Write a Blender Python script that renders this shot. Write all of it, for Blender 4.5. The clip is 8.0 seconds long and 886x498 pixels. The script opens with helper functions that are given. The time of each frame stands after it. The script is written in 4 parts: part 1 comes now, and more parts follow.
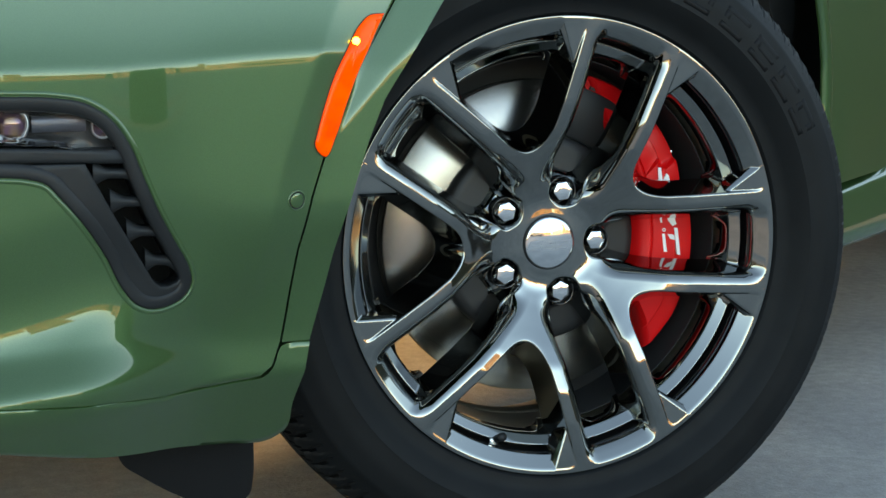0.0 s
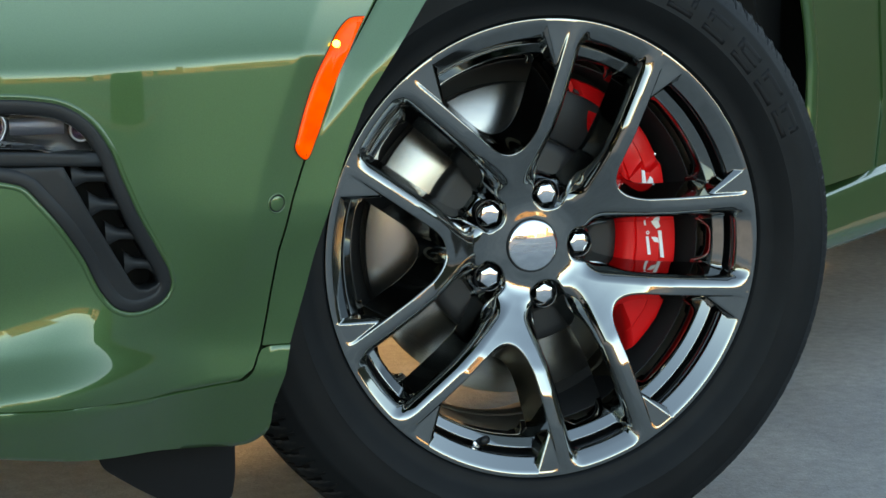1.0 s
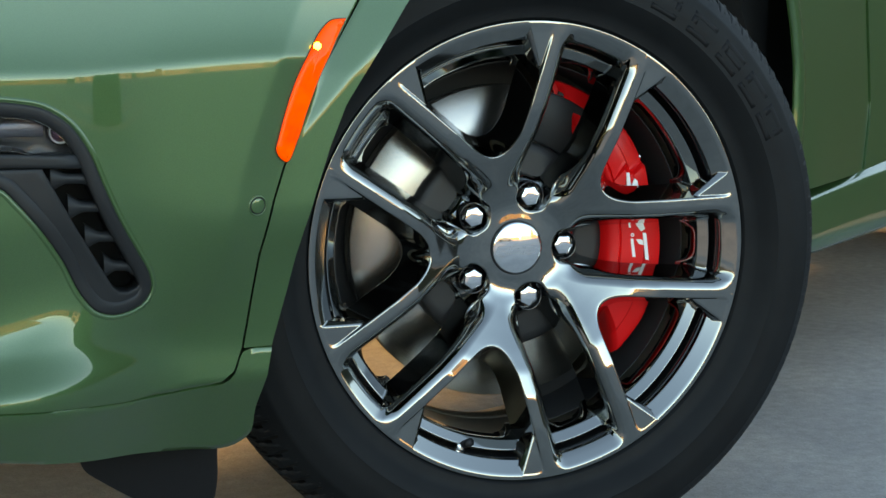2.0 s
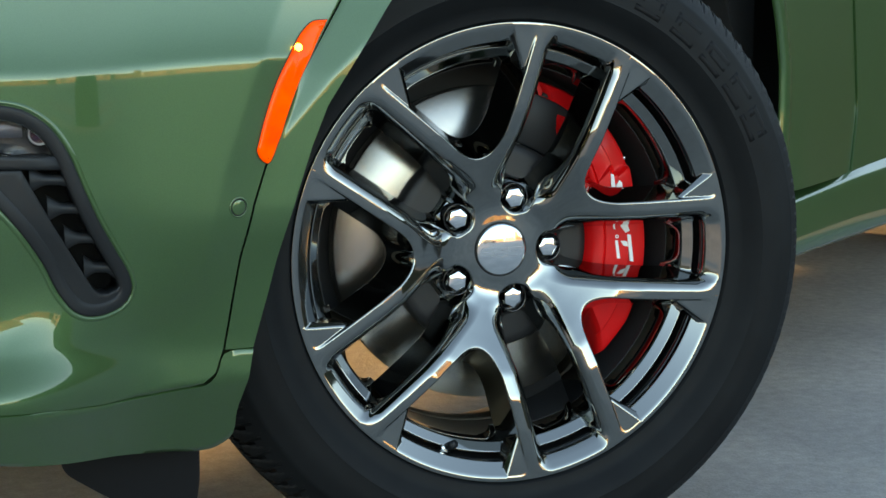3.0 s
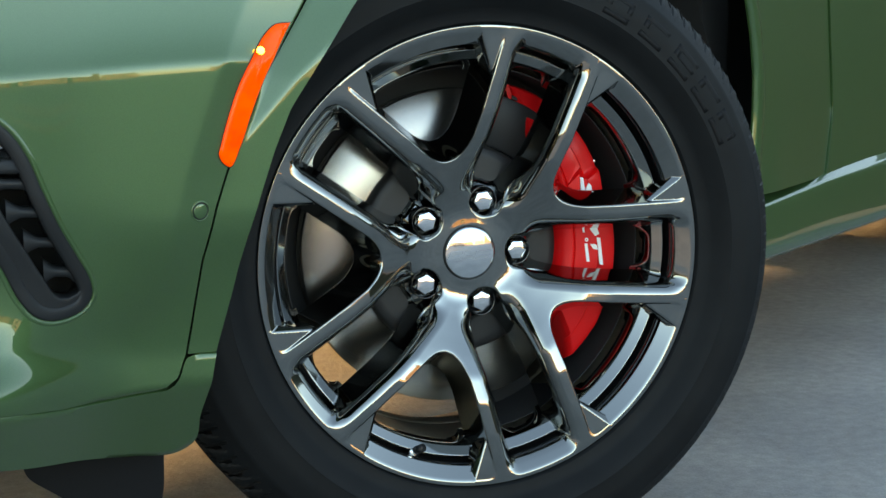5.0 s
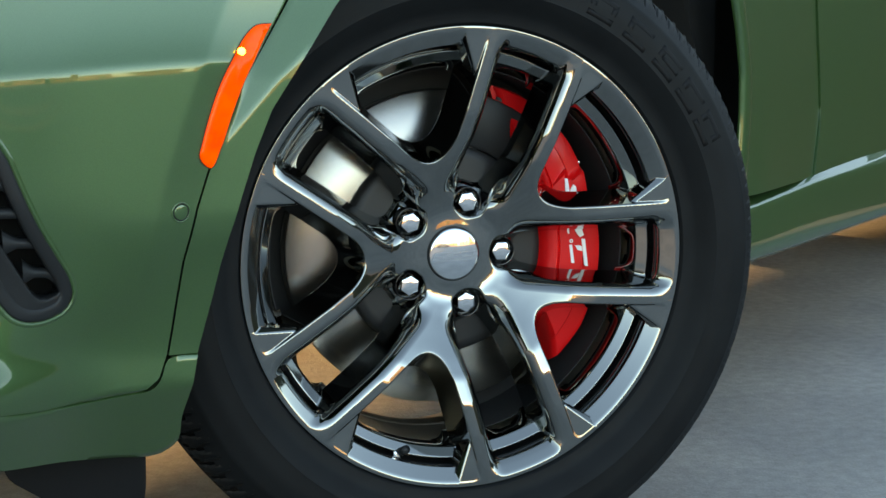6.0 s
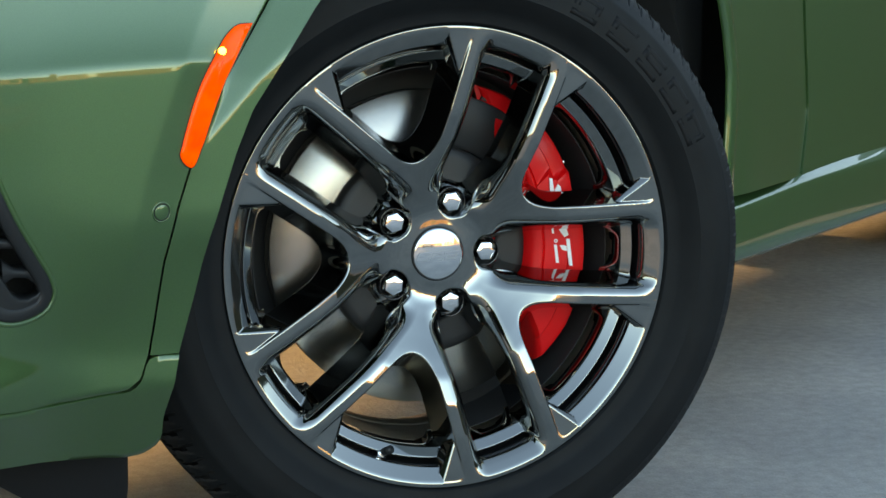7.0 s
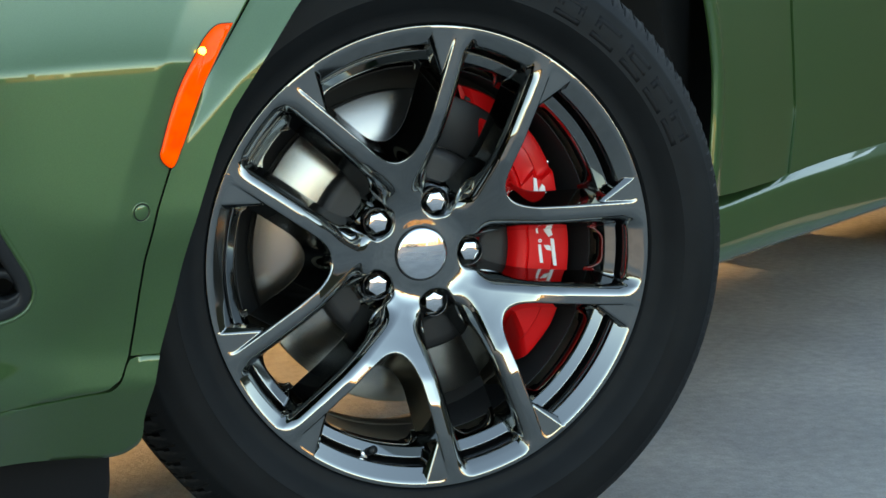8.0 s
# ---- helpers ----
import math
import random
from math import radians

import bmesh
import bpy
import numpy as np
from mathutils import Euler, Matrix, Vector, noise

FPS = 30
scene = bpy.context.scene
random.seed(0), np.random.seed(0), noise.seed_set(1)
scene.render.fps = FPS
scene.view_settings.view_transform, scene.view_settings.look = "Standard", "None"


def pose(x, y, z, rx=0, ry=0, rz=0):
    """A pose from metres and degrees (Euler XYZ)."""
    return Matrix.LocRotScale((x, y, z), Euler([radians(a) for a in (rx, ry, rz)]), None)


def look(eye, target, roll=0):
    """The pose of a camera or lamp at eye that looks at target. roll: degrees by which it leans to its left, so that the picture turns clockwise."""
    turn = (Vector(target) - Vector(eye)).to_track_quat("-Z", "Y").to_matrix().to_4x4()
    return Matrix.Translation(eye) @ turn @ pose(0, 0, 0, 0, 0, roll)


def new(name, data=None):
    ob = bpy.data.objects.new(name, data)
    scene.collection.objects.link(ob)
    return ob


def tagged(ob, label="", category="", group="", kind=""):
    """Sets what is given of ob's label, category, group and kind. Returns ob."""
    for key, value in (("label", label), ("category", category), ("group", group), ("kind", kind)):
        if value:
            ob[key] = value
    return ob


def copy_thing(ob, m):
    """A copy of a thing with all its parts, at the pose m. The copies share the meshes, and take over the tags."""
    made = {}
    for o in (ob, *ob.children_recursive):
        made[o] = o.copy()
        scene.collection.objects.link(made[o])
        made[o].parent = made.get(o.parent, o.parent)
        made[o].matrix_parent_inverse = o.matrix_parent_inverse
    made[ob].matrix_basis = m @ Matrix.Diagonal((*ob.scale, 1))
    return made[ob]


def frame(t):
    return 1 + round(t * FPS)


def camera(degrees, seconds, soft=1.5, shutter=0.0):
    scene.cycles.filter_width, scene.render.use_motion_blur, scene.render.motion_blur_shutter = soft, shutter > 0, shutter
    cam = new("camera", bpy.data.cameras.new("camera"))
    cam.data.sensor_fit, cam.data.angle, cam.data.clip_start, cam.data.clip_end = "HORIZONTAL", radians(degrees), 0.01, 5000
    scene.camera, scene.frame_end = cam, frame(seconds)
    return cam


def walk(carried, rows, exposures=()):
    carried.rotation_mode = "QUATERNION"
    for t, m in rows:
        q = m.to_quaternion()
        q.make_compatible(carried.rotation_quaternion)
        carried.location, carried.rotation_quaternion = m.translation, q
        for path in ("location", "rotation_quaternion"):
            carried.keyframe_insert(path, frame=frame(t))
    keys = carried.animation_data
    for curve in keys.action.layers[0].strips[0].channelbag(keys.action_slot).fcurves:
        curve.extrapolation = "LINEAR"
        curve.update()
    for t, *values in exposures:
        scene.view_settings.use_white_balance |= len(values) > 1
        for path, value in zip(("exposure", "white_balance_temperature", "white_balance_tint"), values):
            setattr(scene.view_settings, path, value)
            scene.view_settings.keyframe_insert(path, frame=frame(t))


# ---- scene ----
HUB = 0.372                      # height of the wheel's axle over the ground
cam = camera(31.35, 8.0)
# seconds, eye relative to the wheel's middle (x, y, z), yaw to the right, pitch, lean to the left
ROWS = [
    (0.0, -0.6945, -1.6686, 0.2802, 18.023, -8.802, -0.122),
    (0.5, -0.6877, -1.6691, 0.2811, 18.121, -8.785, -0.089),
    (1.0, -0.6811, -1.6711, 0.2813, 18.219, -8.745, -0.088),
    (1.5, -0.6737, -1.6728, 0.2815, 18.274, -8.711, -0.075),
    (3.0, -0.6549, -1.6757, 0.2807, 18.568, -8.602, -0.047),
    (3.5, -0.6483, -1.6751, 0.2823, 18.671, -8.629, -0.026),
    (4.0, -0.6416, -1.6759, 0.2808, 18.763, -8.541, 0.012),
    (4.5, -0.6355, -1.6775, 0.2825, 18.850, -8.580, 0.018),
    (6.0, -0.6158, -1.6806, 0.2840, 19.108, -8.577, 0.085),
    (6.5, -0.6086, -1.6822, 0.2837, 19.161, -8.555, 0.102),
    (7.0, -0.6026, -1.6835, 0.2838, 19.272, -8.580, 0.099),
    (7.5, -0.5957, -1.6849, 0.2836, 19.351, -8.579, 0.118),
    (8.0, -0.5888, -1.6862, 0.2848, 19.440, -8.622, 0.117),
]
walk(cam, [(t, pose(x, y, HUB + z, 90 + pitch, 0, -yaw) @ pose(0, 0, 0, 0, 0, lean)) for t, x, y, z, yaw, pitch, lean in ROWS],
     exposures=[(0.0, 3.05, 9000, 11), (8.0, 3.05, 9000, 11)])

# ---- light: low warm sun behind the car, open sky on the camera's side ----
CAR = radians(38)                # the car's side runs at this angle; the front wheel is steered square to x
SUN_EL, SUN_AZ = radians(7.0), radians(20.0)   # azimuth from +y towards -x
sun_way = Vector((-math.sin(SUN_AZ) * math.cos(SUN_EL), math.cos(SUN_AZ) * math.cos(SUN_EL), math.sin(SUN_EL)))
world = bpy.data.worlds.new("sky")
scene.world = world
world.use_nodes = True
wn = world.node_tree.nodes
wn.clear()
sky = wn.new("ShaderNodeTexSky")
sky.sky_type = 'NISHITA'
sky.sun_disc = False
sky.sun_elevation = SUN_EL
sky.sun_rotation = math.atan2(sun_way.x, sun_way.y)
sky.air_density, sky.dust_density, sky.ozone_density = 0.75, 0.5, 1.3
bg = wn.new("ShaderNodeBackground")
bg.inputs["Strength"].default_value = 0.15
wout = wn.new("ShaderNodeOutputWorld")
world.node_tree.links.new(sky.outputs[0], bg.inputs[0])
world.node_tree.links.new(bg.outputs[0], wout.inputs[0])
sun = new("sun", bpy.data.lights.new("sun", 'SUN'))
sun.data.energy, sun.data.angle, sun.data.color = 2.2, radians(1.5), (1.0, 0.64, 0.32)
sun.matrix_world = look(sun_way * 30, (0, 0, 0))


# ---- materials ----
def material(name, base, rough=0.5, metal=0.0, coat=0.0, coat_rough=0.03):
    m = bpy.data.materials.new(name)
    m.use_nodes = True
    b = m.node_tree.nodes["Principled BSDF"]
    b.inputs["Base Color"].default_value = (*base, 1)
    b.inputs["Roughness"].default_value = rough
    b.inputs["Metallic"].default_value = metal
    b.inputs["Coat Weight"].default_value = coat
    b.inputs["Coat Roughness"].default_value = coat_rough
    return m


def node(m, kind, **values):
    n = m.node_tree.nodes.new(kind)
    for k, v in values.items():
        n.inputs[k.replace("_", " ")].default_value = v
    return n


def link(m, a, b):
    m.node_tree.links.new(a, b)


def noise_of(m, scale, detail=4.0, rough=0.55, coords="Object"):
    tc = m.node_tree.nodes.new("ShaderNodeTexCoord")
    n = node(m, "ShaderNodeTexNoise", Scale=scale, Detail=detail, Roughness=rough)
    link(m, tc.outputs[coords], n.inputs["Vector"])
    return n


def ramp(m, src, stops):
    r = m.node_tree.nodes.new("ShaderNodeValToRGB")
    e = r.color_ramp.elements
    while len(e) < len(stops):
        e.new(0.5)
    for k, (p, c) in zip(e, stops):
        k.position, k.color = p, (*c, 1)
    link(m, src, r.inputs[0])
    return r


def bsdf(m):
    return m.node_tree.nodes["Principled BSDF"]


def vary(m, scale, lo, hi, socket="Base Color", detail=5.0):
    n = noise_of(m, scale, detail)
    r = ramp(m, n.outputs[0], ((0.3, lo), (0.7, hi)))
    link(m, r.outputs[0], bsdf(m).inputs[socket])
    return r


def bump(m, scale, strength, distance=0.001, detail=6.0):
    n = noise_of(m, scale, detail)
    b = node(m, "ShaderNodeBump", Strength=strength, Distance=distance)
    link(m, n.outputs[0], b.inputs["Height"])
    link(m, b.outputs[0], bsdf(m).inputs["Normal"])
    return b


GREEN = (0.034, 0.088, 0.026)
paint = material("green metallic paint", GREEN, 0.42, 0.45, 1.0, 0.02)
bsdf(paint).inputs["Specular IOR Level"].default_value = 0.25
bsdf(paint).inputs["Coat IOR"].default_value = 1.62
vary(paint, 900, (0.037, 0.091, 0.027), (0.045, 0.104, 0.033), detail=2)
gunmetal = material("dark chrome alloy", (0.250, 0.256, 0.244), 0.055, 1.0, 0.5, 0.015)
bsdf(gunmetal).inputs["Coat IOR"].default_value = 1.45
barrel_metal = material("bare alloy barrel", (0.74, 0.66, 0.54), 0.36, 1.0)
gloss_black = material("gloss dark rim", (0.045, 0.046, 0.048), 0.12, 0.9, 0.5)
rubber = material("tyre rubber", (0.012, 0.013, 0.014), 0.58)
bsdf(rubber).inputs["Specular IOR Level"].default_value = 0.16
vary(rubber, 25, (0.0040, 0.0047, 0.0054), (0.0065, 0.0075, 0.0083))
bump(rubber, 700, 0.25, 0.0004)
rubber_mark = material("raised rubber lettering", (0.005, 0.005, 0.0055), 0.6)
bsdf(rubber_mark).inputs["Specular IOR Level"].default_value = 0.165
black_plastic = material("black trim plastic", (0.010, 0.011, 0.012), 0.45)
bsdf(black_plastic).inputs["Specular IOR Level"].default_value = 0.3
bump(black_plastic, 1500, 0.2, 0.0003)
# near-black that stands in for the shade in openings and slits
shade_black = material("painted shade black", (0.008, 0.008, 0.008), 0.9)
dark_plastic = material("black underbody plastic", (0.024, 0.024, 0.025), 0.75)
bsdf(dark_plastic).inputs["Specular IOR Level"].default_value = 0.2
chrome = material("polished chrome", (0.86, 0.87, 0.88), 0.05, 1.0)
satin = material("satin chrome cap", (0.78, 0.80, 0.82), 0.07, 1.0)
steel = material("brake disc steel", (0.42, 0.395, 0.36), 0.27, 1.0)
bsdf(steel).inputs["Anisotropic"].default_value = 0.75
tang = steel.node_tree.nodes.new("ShaderNodeTangent")
tang.direction_type, tang.axis = 'RADIAL', 'Y'
bsdf(steel).inputs["Anisotropic Rotation"].default_value = 0.25
link(steel, tang.outputs[0], bsdf(steel).inputs["Tangent"])
iron = material("dark cast iron", (0.018, 0.018, 0.019), 0.5, 0.2)
red = material("red caliper paint", (0.72, 0.004, 0.006), 0.4, 0.0, 0.12, 0.1)
bsdf(red).inputs["Specular IOR Level"].default_value = 0.3
white = material("white print", (0.8, 0.8, 0.8), 0.4)
amber = material("amber lens", (0.80, 0.055, 0.0), 0.2, 0.0, 0.05, 0.02)
bsdf(amber).inputs["Specular IOR Level"].default_value = 0.2
bsdf(amber).inputs["Emission Color"].default_value = (1.0, 0.075, 0.0, 1)
vary(amber, 55, (0.62, 0.035, 0.0), (0.85, 0.075, 0.0), detail=2)
bsdf(amber).inputs["Emission Strength"].default_value = 0.075
bulb = material("lit amber bulb", (1.0, 0.6, 0.1), 0.3)
bsdf(bulb).inputs["Emission Color"].default_value = (1.0, 0.50, 0.05, 1)
bsdf(bulb).inputs["Emission Strength"].default_value = 2.5
# colour of the unseen walls added for shade and dark reflections
dark_wall = material("dark of the added walls", (0.03, 0.04, 0.025), 0.8)
vary(dark_wall, 3, (0.022, 0.03, 0.018), (0.04, 0.05, 0.032))
bump(dark_wall, 60, 0.3, 0.004)
lamp_dark = material("dark lamp housing", (0.02, 0.02, 0.022), 0.25)
satin_dark = material("grey metal", (0.35, 0.36, 0.38), 0.3, 1.0)
deflector_rubber = material("matt rubber flap", (0.006, 0.006, 0.0065), 0.8)
bsdf(deflector_rubber).inputs["Specular IOR Level"].default_value = 0.15
bump(deflector_rubber, 400, 0.3, 0.0005)
lamp_blade = material("dim grey lamp blade", (0.10, 0.10, 0.115), 0.35, 0.9)
clear = material("clear lens", (1, 1, 1), 0.02)
bsdf(clear).inputs["Transmission Weight"].default_value = 1.0
bsdf(clear).inputs["IOR"].default_value = 1.2
# purple and orange reflections are put into the glass's colour
projector = material("projector glass with painted reflections", (0.16, 0.11, 0.14), 0.05, 0.7, 1.0)
vary(projector, 130, (0.10, 0.05, 0.12), (0.34, 0.20, 0.10), detail=1)
asphalt = material("worn asphalt", (0.10, 0.10, 0.10), 0.95)
bsdf(asphalt).inputs["Specular IOR Level"].default_value = 0.1
tone = vary(asphalt, 45, (0.285, 0.281, 0.272), (0.37, 0.365, 0.355))
patch = ramp(asphalt, noise_of(asphalt, 2.2, 3.0).outputs[0], ((0.35, (0.84, 0.84, 0.85)), (0.65, (1.08, 1.07, 1.05))))
blotch = asphalt.node_tree.nodes.new("ShaderNodeMix")
blotch.data_type, blotch.blend_type = 'RGBA', 'MULTIPLY'
blotch.inputs[0].default_value = 1.0
link(asphalt, tone.outputs[0], blotch.inputs[6])
link(asphalt, patch.outputs[0], blotch.inputs[7])
speck = ramp(asphalt, noise_of(asphalt, 260, 3.0, 0.7).outputs[0], ((0.32, (0.86, 0.86, 0.86)), (0.62, (1.06, 1.06, 1.05))))
grain = asphalt.node_tree.nodes.new("ShaderNodeMix")
grain.data_type, grain.blend_type = 'RGBA', 'MULTIPLY'
grain.inputs[0].default_value = 1.0
link(asphalt, blotch.outputs[2], grain.inputs[6])
link(asphalt, speck.outputs[0], grain.inputs[7])
link(asphalt, grain.outputs[2], bsdf(asphalt).inputs["Base Color"])
tcg = asphalt.node_tree.nodes.new("ShaderNodeTexCoord")
grit = node(asphalt, "ShaderNodeTexVoronoi", Scale=130.0)
link(asphalt, tcg.outputs["Object"], grit.inputs["Vector"])
fine = noise_of(asphalt, 420, 5.0)
wide = noise_of(asphalt, 22, 4.0)
mixh = node(asphalt, "ShaderNodeMath")
mixh.operation = 'MULTIPLY_ADD'
link(asphalt, grit.outputs["Distance"], mixh.inputs[0])
mixh.inputs[1].default_value = 0.8
link(asphalt, fine.outputs[0], mixh.inputs[2])
mixw = node(asphalt, "ShaderNodeMath")
mixw.operation = 'MULTIPLY_ADD'
link(asphalt, wide.outputs[0], mixw.inputs[0])
mixw.inputs[1].default_value = 0.35
link(asphalt, mixh.outputs[0], mixw.inputs[2])
bmp = node(asphalt, "ShaderNodeBump", Strength=0.34, Distance=0.0034)
link(asphalt, mixw.outputs[0], bmp.inputs["Height"])
link(asphalt, bmp.outputs[0], bsdf(asphalt).inputs["Normal"])


# ---- builders ----
def mesh_object(name, bm, mat, smooth=True):
    me = bpy.data.meshes.new(name)
    bmesh.ops.recalc_face_normals(bm, faces=bm.faces) if not bm.faces.layers.int.get("keep") else None
    bm.to_mesh(me)
    bm.free()
    me.materials.append(mat)
    if smooth:
        me.shade_smooth()
    return new(name, me)


def part(name, bm, mat, parent, label="", smooth=True):
    ob = mesh_object(name, bm, mat, smooth)
    ob.parent = parent
    return tagged(ob, label)


def lathe(profile, steps=160, closed=False):
    """Turns (radius, depth) pairs round the wheel's axle, which runs along y."""
    bm = bmesh.new()
    rings = []
    for k in range(steps):
        a = 2 * math.pi * k / steps
        rings.append([bm.verts.new((r * math.cos(a), y, r * math.sin(a))) for r, y in profile])
    n = len(profile)
    for k in range(steps):
        p, q = rings[k], rings[(k + 1) % steps]
        for j in range(n if closed else n - 1):
            bm.faces.new((p[j], p[(j + 1) % n], q[(j + 1) % n], q[j]))
    return bm


def smooth_line(pts, steps):
    """A smooth curve through the points, evenly stepped."""
    P = np.array(pts, float)
    d = np.r_[0, np.cumsum(np.linalg.norm(np.diff(P, axis=0), axis=1))]
    t = np.linspace(0, d[-1], steps)
    m = np.gradient(P, d, axis=0)
    out = []
    for v in t:
        k = min(max(np.searchsorted(d, v) - 1, 0), len(d) - 2)
        h = d[k + 1] - d[k]
        s = (v - d[k]) / h
        out.append((2*s**3-3*s*s+1)*P[k] + (s**3-2*s*s+s)*h*m[k] + (3*s*s-2*s**3)*P[k+1] + (s**3-s*s)*h*m[k+1])
    return np.array(out)


def smoothstep(a, b, x):
    t = np.clip((x - a) / (b - a), 0, 1)
    return t * t * (3 - 2 * t)


def smin(a, b, k):
    h = np.maximum(k - np.abs(a - b), 0) / k
    return np.minimum(a, b) - h * h * k * 0.25


def smax(a, b, k):
    return -smin(-a, -b, k)


# ---- the wheel's face: one fifth as a solid, by its distance function ----
PROF_R = np.array([0, .034, .041, .050, .060, .075, .10, .12, .14, .17, .21, .235, .255, .2686, .4])
PROF_Y = np.array([.0600, .0600, .0608, .0610, .0588, .0510, .036, .0235, .0120, .0042, .0012, .0005, .0002, .0, .0])
PROF_G = np.linspace(0, .4, 801)
PROF_S = np.convolve(np.pad(np.interp(PROF_G, PROF_R, PROF_Y), 16, mode='edge'), np.hanning(33) / np.hanning(33).sum(), 'valid')


def face_depth(r):
    return np.interp(r, PROF_G, PROF_S)


def segment(u, w, a, b):
    du, dw = b[0] - a[0], b[1] - a[1]
    t = np.clip(((u - a[0]) * du + (w - a[1]) * dw) / (du * du + dw * dw), 0, 1)
    return np.hypot(u - a[0] - t * du, w - a[1] - t * dw)


# normal of the ramp's free edge, which runs from (.203, .0715) to (.247, .0685)
RAMP_N = np.array([-.003, -.044]) / math.hypot(.003, .044)


def wheel_solid(r, th, y):
    """Distance to the surface of a double spoke; th from the spoke's own axis."""
    u, w = r * np.cos(th), r * np.sin(th)
    d = y - face_depth(r)
    dd = np.clip(d, 0, 0.05)
    aw = np.abs(w)
    lean = radians(33.2)
    tip = (0.078 + 0.20 * math.cos(lean), 0.20 * math.sin(lean))
    # across an arm: negative towards the window between the two arms, positive towards the nuts
    across = smin(-(u - 0.078) * math.sin(lean) + aw * math.cos(lean), aw, 0.012)
    a1 = segment(u, w, (0.078, 0), tip)
    a2 = segment(u, w, (0.078, 0), (tip[0], -tip[1]))
    flat = smin(a1 - 0.0078, a2 - 0.0078, 0.055)
    stem = segment(u, w, (0.02, 0), (0.088, 0)) - 0.0135
    flat = smin(flat, stem, 0.012)
    outer = smoothstep(0.085, 0.14, r)
    flat = flat - 0.0050 * smoothstep(-0.004, 0.006, across) * (0.25 + 0.75 * outer)
    hub = r - 0.047
    flat = smin(flat, hub, 0.016)
    # the ring that carries the spokes slopes inwards to the groove
    slope_in = 0.2622 - 1.25 * np.clip(d, 0, 0.0125) - 0.02 * dd
    plane = smin(flat - 0.26 * dd, slope_in - r, 0.012)
    # broad round shoulders towards the nuts, thin bevels elsewhere
    shoulder = np.clip(across - 0.0015, 0, 0.02) ** 2 / 0.019 * smoothstep(0.262, 0.236, r) * smoothstep(0.060, 0.095, r)
    crown = 0.00025 * np.clip(1 + np.minimum(flat, slope_in - r) / 0.007, 0, 2) ** 2 + shoulder
    thick = 0.052 - 0.031 * smoothstep(0.232, 0.245, r)
    body = smax(plane, smax(crown - d, d - thick, 0.002), 0.0020)
    body = smax(body, r - 0.2686, 0.002)
    # sloping lip round the window behind the groove, with rounded window corners
    window = smin(flat - 0.26 * dd - 0.001, 0.2268 - r, 0.020)
    lip = smax(smax(window, r - 0.2398, 0.0012), smax(0.0300 + 0.85 * (0.2398 - r) + 1.2 * np.maximum(0.2290 - r, 0) - y, y - 0.068, 0.002), 0.0016)
    body = smin(body, lip, 0.003)
    # ramps in the outer corners between the two arms of a spoke, flush with the ring
    ramp_flat = np.maximum(RAMP_N[0] * (u - 0.203) + RAMP_N[1] * (aw - 0.0715), aw - (u - 0.078) * 0.654)
    ramp_top = 0.0004 + 0.075 * np.maximum(0.262 - r, 0) - d
    ramps = smax(smax(ramp_flat - 0.9 * np.clip(d - 0.001, 0, 0.006) + 0.003, ramp_top, 0.0012), np.maximum(d - 0.034, np.maximum(r - 0.266, 0.19 - r)), 0.0015)
    body = smin(body, ramps, 0.0012)
    # hub pad under the nuts, with a boss round each of them
    nu, nw = 0.0635 * math.cos(radians(36)), 0.0635 * math.sin(radians(36))
    nut_r = np.hypot(u - nu, aw - nw)
    pad = smax(r - 0.082, smax(0.088 - y, y - 0.108, 0.002), 0.006)
    boss = smax(nut_r - 0.0245 - 0.22 * np.clip(y - 0.06, 0, 0.05), smax(0.0690 + 0.8 * np.maximum(r - 0.0600, 0) - y, y - 0.108, 0.002), 0.007)
    body = smin(body, smin(pad, boss, 0.008), 0.010)
    # wells round the nuts, half of one on each side
    well = nut_r - 0.0172 + 0.15 * np.maximum(y - 0.055, 0)
    well = smax(well, y - 0.094, 0.002)
    return smax(body, -well, 0.004)


